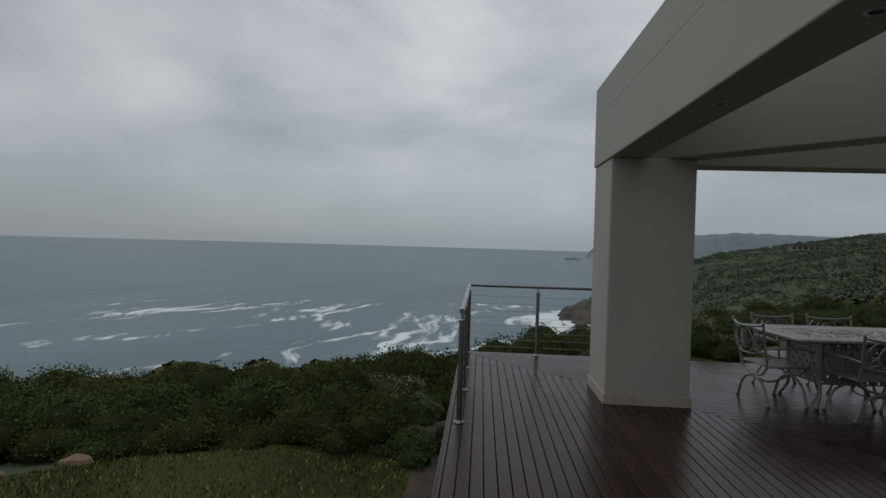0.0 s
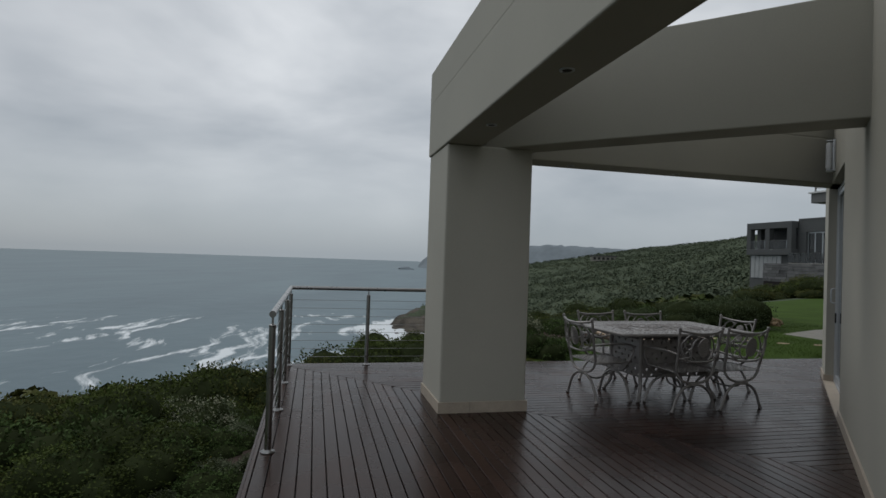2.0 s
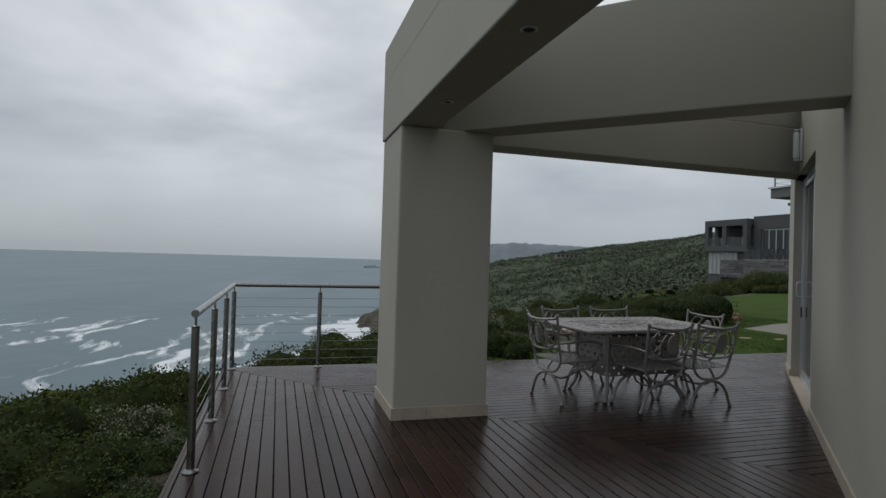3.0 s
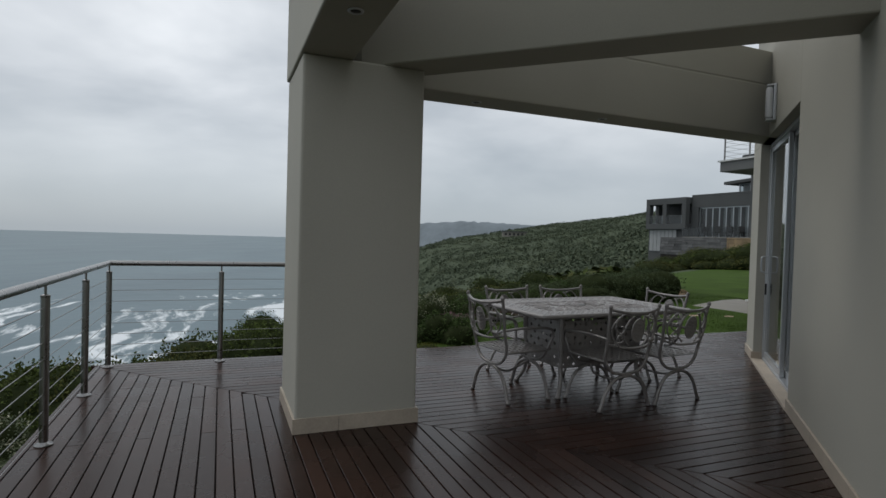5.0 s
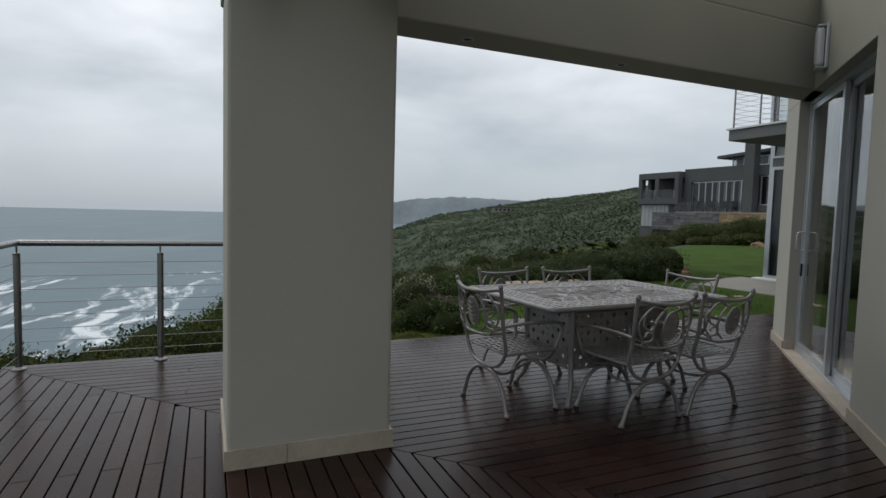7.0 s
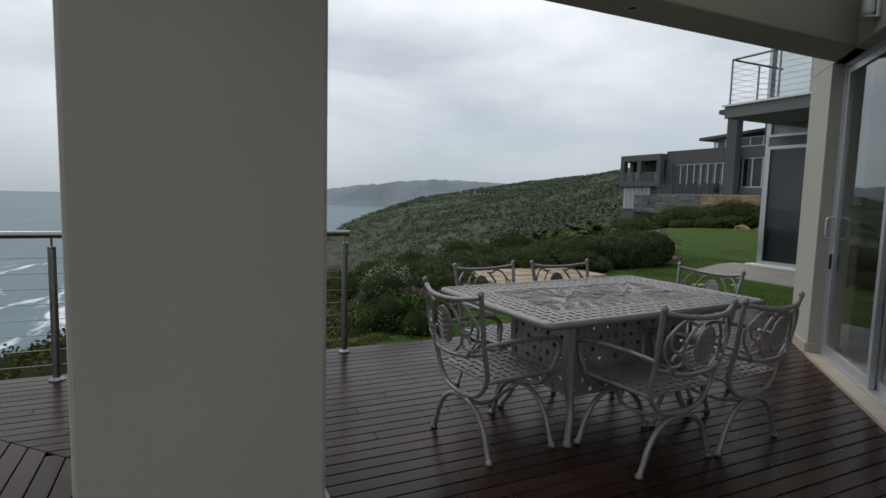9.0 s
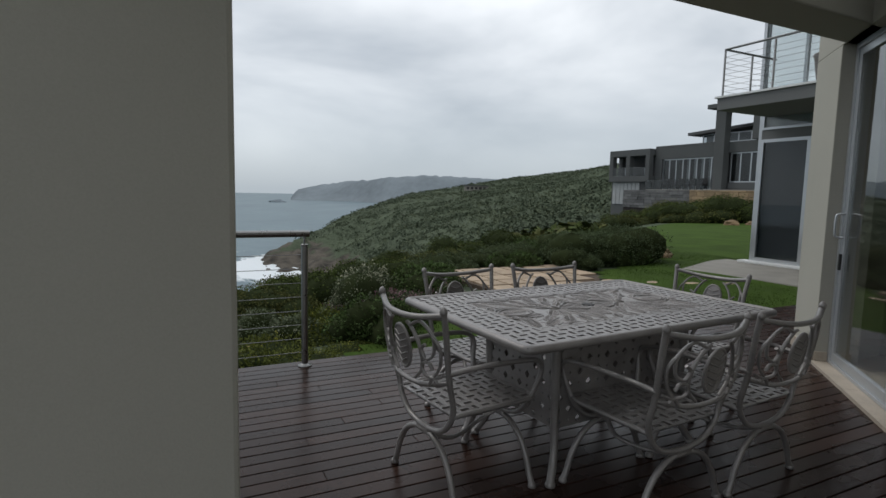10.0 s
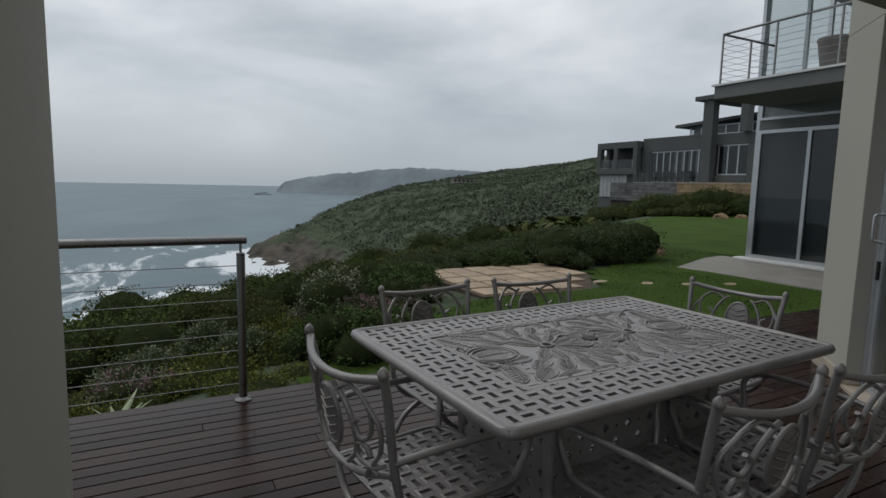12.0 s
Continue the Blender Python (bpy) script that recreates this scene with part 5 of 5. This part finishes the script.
def leaf_cloud(radius, height, lobes, sprigs, per, leaf, seed, spread=0.034, bloom=0.0):
    """Shape of leaves on the lumpy surface of a bush, and an added solid core dark with painted shade."""
    r = random.Random(seed)
    centres = [(r.uniform(-0.55, 0.55) * radius, r.uniform(-0.55, 0.55) * radius, r.uniform(0.25, 0.62) * height, r.uniform(0.38, 0.62)) for _ in range(lobes)]
    leaves, core, flowers = Shape(), Shape(), Shape()
    for cx, cy, cz, k in centres:
        rr, hh = radius * k, height * k * 0.85
        v, f, n, m = [], [], 9, 5
        for j in range(m + 1):
            t = math.pi * (0.5 - j / m * 0.9)
            for i in range(n):
                a = 2 * math.pi * i / n
                q = 0.84 + 0.16 * noise.noise(Vector((a, t * 2, seed)))
                v.append((cx + rr * q * math.cos(t) * math.cos(a), cy + rr * q * math.cos(t) * math.sin(a), max(-0.1, cz + hh * q * math.sin(t))))
        for j in range(m):
            f += [(j * n + i, j * n + (i + 1) % n, (j + 1) * n + (i + 1) % n, (j + 1) * n + i) for i in range(n)]
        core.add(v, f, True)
    for _ in range(sprigs):
        cx, cy, cz, k = r.choice(centres)
        d = Vector((r.gauss(0, 1), r.gauss(0, 1), r.gauss(0.35, 0.8))).normalized()
        q = r.uniform(0.84, 1.03)
        p = Vector((cx + d.x * radius * k * q, cy + d.y * radius * k * q, cz + d.z * height * k * 0.85 * q))
        if p.z < 0.0:
            continue
        flower = r.random() < bloom and d.z > 0.1
        for _ in range(per):
            o = Vector((r.gauss(0, spread), r.gauss(0, spread), r.gauss(0, spread)))
            t = (d * 0.7 + Vector((r.gauss(0, 0.7), r.gauss(0, 0.7), r.gauss(0.3, 0.6)))).normalized()
            side = t.cross(Vector((r.gauss(0, 1), r.gauss(0, 1), r.gauss(0, 1)))).normalized()
            l, wd = leaf * r.uniform(0.7, 1.4), leaf * r.uniform(0.22, 0.38)
            b = p + o
            (flowers if flower else leaves).add([b, b + t * l * 0.5 + side * wd, b + t * l, b + t * l * 0.5 - side * wd], [(0, 1, 2, 3)])
    return leaves, core, flowers


BUSH_KINDS = [  # name, label, leaf material, radius, height, lobes, sprigs, leaves a sprig, leaf, bloom material, bloom share
    ("scrub_bush", "dense dark green coastal scrub bush", 0, 0.80, 0.95, 8, 800, 7, 0.042, None, 0.0),
    ("green_bush", "leafy fresh green garden bush", 1, 0.72, 0.80, 9, 900, 7, 0.048, None, 0.0),
    ("olive_bush", "olive-brown low fynbos bush", 2, 0.75, 0.70, 8, 800, 7, 0.038, None, 0.0),
    ("silver_bush", "silvery grey-green bush with pale flower tips", 3, 0.62, 0.70, 7, 700, 7, 0.038, FLOWER_W, 0.04),
    ("white_bush", "rounded silvery bush tipped with cream-white flowers", 3, 0.62, 0.70, 9, 900, 7, 0.030, FLOWER_W, 0.35),
    ("lavender_bush", "grey-green bush with mauve flower spikes", 3, 0.55, 0.50, 7, 520, 7, 0.038, FLOWER_P, 0.45),
    ("groundcover", "low yellow-green succulent groundcover", 4, 0.60, 0.24, 8, 600, 7, 0.034, FLOWER_Y, 0.03),
    ("mound_bush", "clipped mound of grey-green foliage", 5, 1.05, 0.85, 10, 1500, 7, 0.036, None, 0.0),
]
BUSH = {}
for bi, (nm, lab, mi, rad, hei, lob, spr, per, lf, bm_, bs) in enumerate(BUSH_KINDS):
    for variant in range(2):
        lv, co, fl = leaf_cloud(rad, hei, lob, spr, per, lf, 40 + bi * 7 + variant, bloom=bs)
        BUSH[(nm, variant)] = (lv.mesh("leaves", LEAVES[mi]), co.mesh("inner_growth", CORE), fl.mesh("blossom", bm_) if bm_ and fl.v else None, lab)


def plant(kind, x, y, scale=1.0, squash=1.0, dz=-0.05, group="garden bushes"):
    lv, co, fl, lab = BUSH[(kind, rng.randint(0, 1))]
    t = thing(kind, lab, "bush", group)
    part("foliage", lv, None, t)
    tagged(part("inner_growth", co, None, t, "solid core, coloured dark for the shade between leaves"), kind="stuff")
    if fl:
        part("blossom", fl, None, t)
    t.matrix_basis = Matrix.LocRotScale((x, y, ground_at(x, y) + dz), Euler((0, 0, rng.uniform(0, 6.28))), (scale, scale, scale * squash))
    return t


# planting seen close by, beyond the deck's north edge
for kind, x, y, sc, sq in [
        ("white_bush", 5.62, 12.6, 1.05, 0.95), ("silver_bush", 4.2, 11.4, 0.75, 0.85), ("silver_bush", 3.6, 11.6, 0.7, 0.8), ("lavender_bush", 5.85, 11.9, 0.8, 0.9), ("lavender_bush", 6.2, 12.2, 0.75, 0.9),
        ("lavender_bush", 3.5, 11.0, 0.75, 0.9), ("lavender_bush", 2.6, 10.9, 0.8, 0.9), ("lavender_bush", 5.3, 12.45, 0.7, 0.9), ("groundcover", 4.0, 10.75, 0.85, 1.0), ("groundcover", 4.75, 11.25, 0.9, 1.0),
        ("groundcover", 4.9, 11.9, 0.9, 1.2), ("groundcover", 3.3, 10.35, 0.8, 0.9), ("groundcover", 5.5, 11.95, 0.7, 1.1), ("green_bush", 6.3, 12.35, 0.75, 0.8), ("green_bush", 6.9, 13.2, 0.8, 0.8),
        ("scrub_bush", 7.1, 14.3, 0.7, 0.6), ("mound_bush", 8.5, 15.1, 0.85, 0.6), ("mound_bush", 10.0, 15.3, 0.85, 0.7), ("mound_bush", 11.2, 14.75, 0.95, 1.0), ("mound_bush", 12.45, 14.9, 0.95, 1.1), ("mound_bush", 11.9, 14.4, 0.7, 0.8), ("mound_bush", 10.85, 14.1, 0.75, 0.8), ("mound_bush", 7.7, 14.9, 0.7, 0.6),
        ("mound_bush", 12.0, 16.0, 1.0, 0.8), ("scrub_bush", 9.3, 16.8, 0.9, 0.7), ("scrub_bush", 11.1, 17.4, 1.0, 0.75), ("olive_bush", 7.4, 16.4, 0.9, 0.8), ("scrub_bush", 6.3, 15.4, 0.8, 0.8),
        ("olive_bush", 2.0, 11.2, 0.9, 0.9), ("scrub_bush", 1.2, 11.6, 0.9, 0.8), ("scrub_bush", 3.0, 13.3, 1.0, 0.9), ("olive_bush", 4.6, 14.3, 1.0, 0.9),
        ("scrub_bush", 1.2, 16.6, 1.2, 0.75), ("olive_bush", 2.3, 16.2, 1.2, 0.9), ("scrub_bush", 3.3, 16.8, 1.3, 0.8), ("scrub_bush", 4.4, 16.4, 1.25, 0.75), ("olive_bush", 5.5, 17.0, 1.2, 0.9),
        ("green_bush", 2.9, 14.9, 1.2, 0.8), ("scrub_bush", 4.0, 15.3, 1.15, 0.75), ("scrub_bush", 1.7, 14.9, 1.15, 0.75), ("scrub_bush", 5.4, 15.4, 1.1, 0.75), ("white_bush", 0.0, 9.3, 0.9, 0.9),
        ("scrub_bush", -0.9, 13.6, 1.55, 0.9), ("olive_bush", 0.1, 13.3, 1.6, 1.0), ("scrub_bush", 1.0, 13.8, 1.55, 0.9), ("olive_bush", 1.9, 13.4, 1.5, 1.0), ("scrub_bush", 2.7, 14.0, 1.4, 0.85), ("olive_bush", -1.9, 13.2, 1.5, 0.95),
        ("olive_bush", -3.2, 12.6, 1.4, 1.0), ("scrub_bush", -4.4, 12.0, 1.4, 0.85), ("olive_bush", -5.7, 11.6, 1.45, 1.0), ("scrub_bush", -7.0, 11.0, 1.5, 0.85), ("olive_bush", -8.2, 10.2, 1.5, 1.0)]:
    plant(kind, x, y, sc, sq)
# along the west side of the deck
for kind, x, y, sc, sq in [
        ("green_bush", -0.45, 7.75, 0.9, 0.85), ("green_bush", -1.5, 7.7, 0.95, 0.9), ("green_bush", -2.6, 7.75, 0.95, 0.9), ("green_bush", 0.1, 7.4, 0.6, 0.8), ("green_bush", 0.2, 8.2, 0.6, 0.8), ("green_bush", -3.6, 7.3, 0.9, 0.9), ("scrub_bush", -0.9, 9.2, 1.0, 1.0),
        ("silver_bush", 0.5, 8.45, 0.55, 0.8), ("silver_bush", 0.55, 9.0, 0.5, 0.8), ("silver_bush", -0.75, 10.9, 0.9, 1.0), ("silver_bush", -1.2, 11.2, 0.8, 1.0), ("scrub_bush", 0.15, 10.7, 0.95, 1.0), ("scrub_bush", -0.4, 11.7, 0.85, 0.8),
        ("green_bush", -2.2, 9.2, 0.9, 0.9), ("green_bush", -3.5, 8.9, 1.0, 0.9), ("green_bush", -4.6, 8.0, 1.0, 0.9), ("silver_bush", -4.9, 6.9, 0.8, 0.9), ("green_bush", -5.2, 5.6, 1.0, 0.9), ("olive_bush", -4.7, 9.7, 1.0, 0.9),
        ("green_bush", -5.9, 8.9, 1.0, 0.9), ("olive_bush", -3.0, 10.3, 1.0, 0.9)]:
    plant(kind, x, y, sc, sq)

# low filling between lawn, deck and scrub
fill = []
for x0, x1, y0, y1, kinds, n_fill, smin, smax in [
        (1.6, 6.8, 9.95, 12.9, ("groundcover", "groundcover", "groundcover", "olive_bush", "lavender_bush", "green_bush"), 46, 0.42, 0.70), (-0.1, 0.72, 6.9, 10.2, ("groundcover", "green_bush", "silver_bush"), 14, 0.35, 0.5),
        (-5.0, 0.4, 6.9, 8.4, ("green_bush", "olive_bush", "scrub_bush", "scrub_bush"), 24, 0.5, 0.8), (6.5, 13.5, 13.9, 16.5, ("green_bush", "scrub_bush", "olive_bush"), 12, 0.5, 0.75), (-5.2, 1.0, 9.6, 13.5, ("olive_bush", "olive_bush", "scrub_bush"), 34, 0.6, 0.95)]:
    made, tries = 0, 0
    while made < n_fill and tries < 800:
        tries += 1
        x, y = rng.uniform(x0, x1), rng.uniform(y0, y1)
        if inside(LAWN_N, x, y) or inside(LAWN_W, x, y) or (7.0 < x < 10.4 and y < 14.6) or (DECK_X - 0.25 < x and y < 9.9) or any((x - a) ** 2 + (y - b) ** 2 < 0.14 for a, b in fill):
            continue
        fill.append((x, y))
        plant(rng.choice(kinds), x, y, rng.uniform(smin, smax), rng.uniform(0.65, 0.9))
        made += 1

# dark bushes below the neighbour's walls
for k in range(17):
    az, d = radians(42.5 + 0.95 * k), rng.uniform(36, 47)
    plant(rng.choice(("scrub_bush", "olive_bush", "scrub_bush")), HUB[0] + d * math.sin(az), HUB[1] + d * math.cos(az), rng.uniform(1.9, 2.8), rng.uniform(0.55, 0.8), -0.15, "fynbos scrub")

# scrub on the slope, thinning out to a joined cover farther off


def free(x, y, margin=0.0):
    if inside(LAWN_N, x, y) or inside(LAWN_W, x, y):
        return False
    if -0.3 < x < 13 and y < 10.0 or x > 12.2 and y < 14.5 and x < 26:
        return False
    if 6.9 < x < 10.4 and 11.5 < y < 14.6:
        return False
    if x > 48 and 34 < y < 64 and x < 70:
        return False
    return True


placed = 0
tries = 0
spots = []
while placed < 230 and tries < 9000:
    tries += 1
    az, d = radians(rng.uniform(-52, 56)), 6 + 22 * math.sqrt(rng.random())
    x, y = HUB[0] + d * math.sin(az), HUB[1] + d * math.cos(az)
    u = (y - x) * R2
    if not free(x, y) or u < 3.2 or (x < 5 and y < 9.3 and x > -5.5) or any((x - a) ** 2 + (y - b) ** 2 < 0.55 for a, b in spots):
        continue
    if x > 3 and y < 13.5 and x < 7:
        continue
    spots.append((x, y))
    kind = rng.choice(("scrub_bush", "olive_bush", "olive_bush", "olive_bush", "green_bush"))
    plant(kind, x, y, rng.uniform(0.7, 1.15), rng.uniform(0.62, 0.88), -0.15, "fynbos scrub")
    placed += 1


def far_scrub(name, label, count, rmin, rmax, size, leaves, seed, mat, azr=(-48, 62), lift=0.1):
    """A joined cover of small leafy clumps on the slope."""
    r = random.Random(seed)
    verts, faces = [], []
    for _ in range(count):
        az, d = radians(r.uniform(*azr)), rmin + (rmax - rmin) * r.random() ** 0.8
        x, y = HUB[0] + d * math.sin(az), HUB[1] + d * math.cos(az)
        if not free(x, y):
            continue
        z = ground_at(x, y)
        if d > 75 and noise.noise(Vector((x * 0.02, y * 0.02, seed))) < r.uniform(-0.75, 0.0):
            continue
        if z < SEA_Z + 7 + 6 * r.random() or (y - x) * R2 < 3.0 and d < 60:
            continue
        sc = size * r.uniform(0.6, 1.4)
        for _ in range(leaves):
            dv = Vector((r.gauss(0, 1), r.gauss(0, 1), abs(r.gauss(0.3, 0.8)))).normalized()
            b = Vector((x, y, z)) + Vector((dv.x * sc, dv.y * sc, dv.z * sc * 0.75 - lift * sc)) * r.uniform(0.75, 1.05)
            t = Vector((r.gauss(0, 1), r.gauss(0, 1), r.gauss(0, 1)))
            side = dv.cross(t).normalized()
            up = (dv * 0.5 + side.cross(dv)).normalized()
            l = sc * r.uniform(0.22, 0.42)
            o = len(verts)
            verts += [tuple(b - side * l * 0.6), tuple(b + up * l * 0.6 - side * 0.1 * l), tuple(b + side * l * 0.6), tuple(b - up * l * 0.5)]
            faces.append((o, o + 1, o + 2, o + 3))
    me = bpy.data.meshes.new(name)
    me.from_pydata(verts, [], faces)
    me.materials.append(mat)
    return tagged(new(name, me), label, "scrub", kind="stuff")


far_scrub("slope_scrub", "dark green scrub covering the slope", 1300, 17, 60, 0.72, 70, 21, LEAVES[0])
far_scrub("slope_scrub", "olive scrub covering the slope", 1200, 16, 60, 0.66, 70, 22, LEAVES[2])
far_scrub("hill_scrub", "darker scrub clumps on the far hillside, paled for haze", 14000, 58, 560, 1.9, 14, 23, HILL_LEAF[0], (6, 66))
far_scrub("hill_scrub", "olive scrub clumps on the far hillside, paled for haze", 10000, 58, 560, 1.5, 12, 24, HILL_LEAF[1], (6, 66))

# sandstone patio, stepping stones, rocks, aloe
patio = thing("patio", "sandstone slab patio set in the garden with mossy joints", "patio", kind="structure")
part("bed", Shape().prism([(7.5, 12.1), (9.3, 12.0), (10.2, 13.0), (10.3, 14.45), (7.5, 14.5)], -0.35, -0.10), SOIL, patio, fix=True)
for i in range(6):
    for j in range(5):
        x, y = 7.55 + 0.445 * i, 12.15 + 0.45 * j
        if i - j > 3:
            continue
        g = 0.02
        part("paver", Shape().prism([(x + g, y + g), (x + 0.43 - g, y + g), (x + 0.43 - g, y + 0.445 - g), (x + g, y + 0.445 - g)], -0.12, -0.075 + rng.uniform(-0.006, 0.006), 0.008), PAVER, patio)
for x, y, a in [(9.9, 12.45, 10), (10.5, 12.05, 25), (11.1, 11.75, -5), (11.75, 11.5, 15)]:
    st = thing("stepping_stone", "flat sandstone stepping stone sunk in the lawn", "paving stone", "stepping stones")
    s = Shape().prism([(0.15 * math.cos(2 * math.pi * k / 9) * (1 + 0.12 * math.sin(3.7 * k + a)), 0.09 * math.sin(2 * math.pi * k / 9)) for k in range(9)], -0.05, 0.035, 0.01)
    part("stone", s, PAVER, st)
    st.matrix_basis = pose(x, y, ground_at(x, y), 0, 0, a)


def rock(x, y, size, seed, dz=0.0, flat=0.7):
    bm = bmesh.new()
    bmesh.ops.create_icosphere(bm, subdivisions=3, radius=1)
    for v in bm.verts:
        q = v.co.normalized()
        k = 1 + 0.30 * noise.noise(q * 1.6 + Vector((seed, 0, 0))) + 0.10 * noise.noise(q * 4 + Vector((0, seed, 0)))
        v.co = Vector((q.x * size * 1.25, q.y * size, q.z * size * flat)) * k
    me = bpy.data.meshes.new("rock")
    bm.to_mesh(me)
    bm.free()
    me.materials.append(ROCK)
    ob = new("garden_rock", me)
    ob.matrix_basis = pose(x, y, ground_at(x, y) + size * flat * 0.35 + dz, 0, 0, seed * 40)
    return tagged(ob, "rough ochre sandstone boulder at the lawn edge", "rock", "garden rocks")


for q in [(-2.75, 6.45, 0.12, 1), (-3.2, 5.95, 0.10, 2), (13.6, 15.0, 0.24, 3), (14.2, 15.2, 0.20, 4), (13.9, 14.8, 0.14, 6), (30.5, 25.2, 0.32, 7), (31.8, 24.9, 0.26, 8), (14.6, 15.5, 0.16, 9)]:
    rock(*q)
aloe = thing("aloe", "small pale green spiky aloe beside the deck", "plant")
for k in range(14):
    a = k * 2.4
    l = 0.20 + 0.05 * (k % 3)
    tilt = 0.5 + 0.4 * (k % 4) / 4
    s = Shape().tube([(0, 0, 0.0), (0.4 * l * math.cos(a) * tilt, 0.4 * l * math.sin(a) * tilt, 0.5 * l), (l * math.cos(a) * tilt, l * math.sin(a) * tilt, l * 0.85)], [0.024, 0.018, 0.002], 6, squash=0.4)
    part("leaf", s, ALOE, aloe)
aloe.matrix_basis = Matrix.LocRotScale((3.38, 10.1, ground_at(3.38, 10.1)), None, (1.5, 1.5, 0.62))
sea_rock = thing("sea_stack", "small rock islet out at sea, haze-tinted like the headland", "rock")
for k, (dx, sz) in enumerate(((0, 14), (16, 8), (-14, 6))):
    bm = bmesh.new()
    bmesh.ops.create_icosphere(bm, subdivisions=2, radius=1)
    for v in bm.verts:
        q = v.co.normalized()
        v.co = Vector((q.x * sz * 1.6, q.y * sz, q.z * sz * 0.6)) * (1 + 0.3 * noise.noise(q * 1.7 + Vector((k, 0, 0))))
    me = bpy.data.meshes.new("stack_rock")
    bm.to_mesh(me)
    bm.free()
    # The islet takes the headland colour, its painted haze included.
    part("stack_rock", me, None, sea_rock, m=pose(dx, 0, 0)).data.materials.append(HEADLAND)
sea_rock.matrix_basis = pose(HUB[0] + 1750 * math.sin(radians(9.2)), HUB[1] + 1750 * math.cos(radians(9.2)), SEA_Z)

# ---------------------------------------------------------------- deck boards (last: many small pieces)
deck = thing("floor_deck", "wet reddish-brown hardwood decking laid with a mitred corner", "deck", kind="structure")
part("substructure", Shape().prism([(DECK_X + 0.05, -7.0), (3.98, -7.0), (3.98, 3.9), (7.9, 7.68), (12.0, 7.68), (12.0, DECK_Y - 0.05), (DECK_X + 0.05, DECK_Y - 0.05)], -0.32, -0.034), JOIST, deck, fix=True)
rng = random.Random(5)
GAP = 0.0075


def board(poly):
    if len(poly) < 3:
        return
    area = 0.5 * sum(poly[i][0] * poly[(i + 1) % len(poly)][1] - poly[(i + 1) % len(poly)][0] * poly[i][1] for i in range(len(poly)))
    if abs(area) < 0.003:
        return
    if area < 0:
        poly = poly[::-1]
    clean = [p for i, p in enumerate(poly) if math.dist(p, poly[i - 1]) > 0.004]
    if len(clean) < 3:
        return
    part("deck_board", Shape().prism(clean, -0.033, rng.uniform(-0.0012, 0.0), 0.0025), DECK, deck)


def pillar_free(poly):
    """Boards butt against the pillar: cut those that would run under it."""
    xs, ys = [p[0] for p in poly], [p[1] for p in poly]
    return not (min(xs) > PX0 and max(xs) < PX1 and min(ys) > PY0 and max(ys) < PY1)


MG = 0.0025
k = 0
x = 1.371 - 5 * PITCH
while x < 5.3:                                          # boards along the west edge
    y0, y1 = -7.0, MITRE - x
    cuts = [y0, 1.7 + 0.9 * (k % 2), (4.55 if k % 2 else 4.2) + rng.choice((0.0, 0.0, 0.12)), 7.335 if k % 2 else (8.21 if k % 4 else 8.63), y1 + 0.2]
    cuts = sorted(c for c in cuts if c <= y1 + 0.2)
    for a, b in zip(cuts, cuts[1:]):
        if b - a < 0.05:
            continue
        p = [(x + GAP / 2, a + 0.001), (x + PITCH - GAP / 2, a + 0.001), (x + PITCH - GAP / 2, b - 0.001), (x + GAP / 2, b - 0.001)]
        p = clip(p, 1, 1, MITRE - MG)
        if x + PITCH > 3.95:
            p = clip(p, 1, -1, 0.02)
        p = clip(p, 0, -1, 7.0)
        p = clip(p, -1, 0, -DECK_X)
        if p and pillar_free(p):
            board(p)
    x += PITCH
    k += 1
y = DECK_Y
k = 0
while y > 5.2:                                          # boards along the north edge
    x0, x1 = MITRE - y, 12.0
    cuts = [x0 - 0.2] + [c for c in sorted(2.3 + rng.choice((0.0, 0.0, 0.3, -0.25)) + 3.6 * j + (0.0 if k % 2 else 1.8) for j in range(3)) if c > x0] + [x1]
    for a, b in zip(cuts, cuts[1:]):
        if b - a < 0.05:
            continue
        p = [(a + 0.001, y - PITCH + GAP / 2), (b - 0.001, y - PITCH + GAP / 2), (b - 0.001, y - GAP / 2), (a + 0.001, y - GAP / 2)]
        p = clip(p, -1, -1, -MITRE - MG)
        if y < 8.3:
            p = clip(p, 1, -1, 0.02)
        if p and pillar_free(p):
            board(p)
    y -= PITCH
    k += 1
fascia = Shape().box((DECK_X - 0.022, -7.0, -0.20), (DECK_X - 0.001, DECK_Y + 0.02, -0.004))
part("fascia", fascia, DECK, deck, bevel=0.003)
part("fascia", Shape().box((DECK_X, DECK_Y + 0.001, -0.20), (12.0, DECK_Y + 0.022, -0.004)), DECK, deck, bevel=0.003)
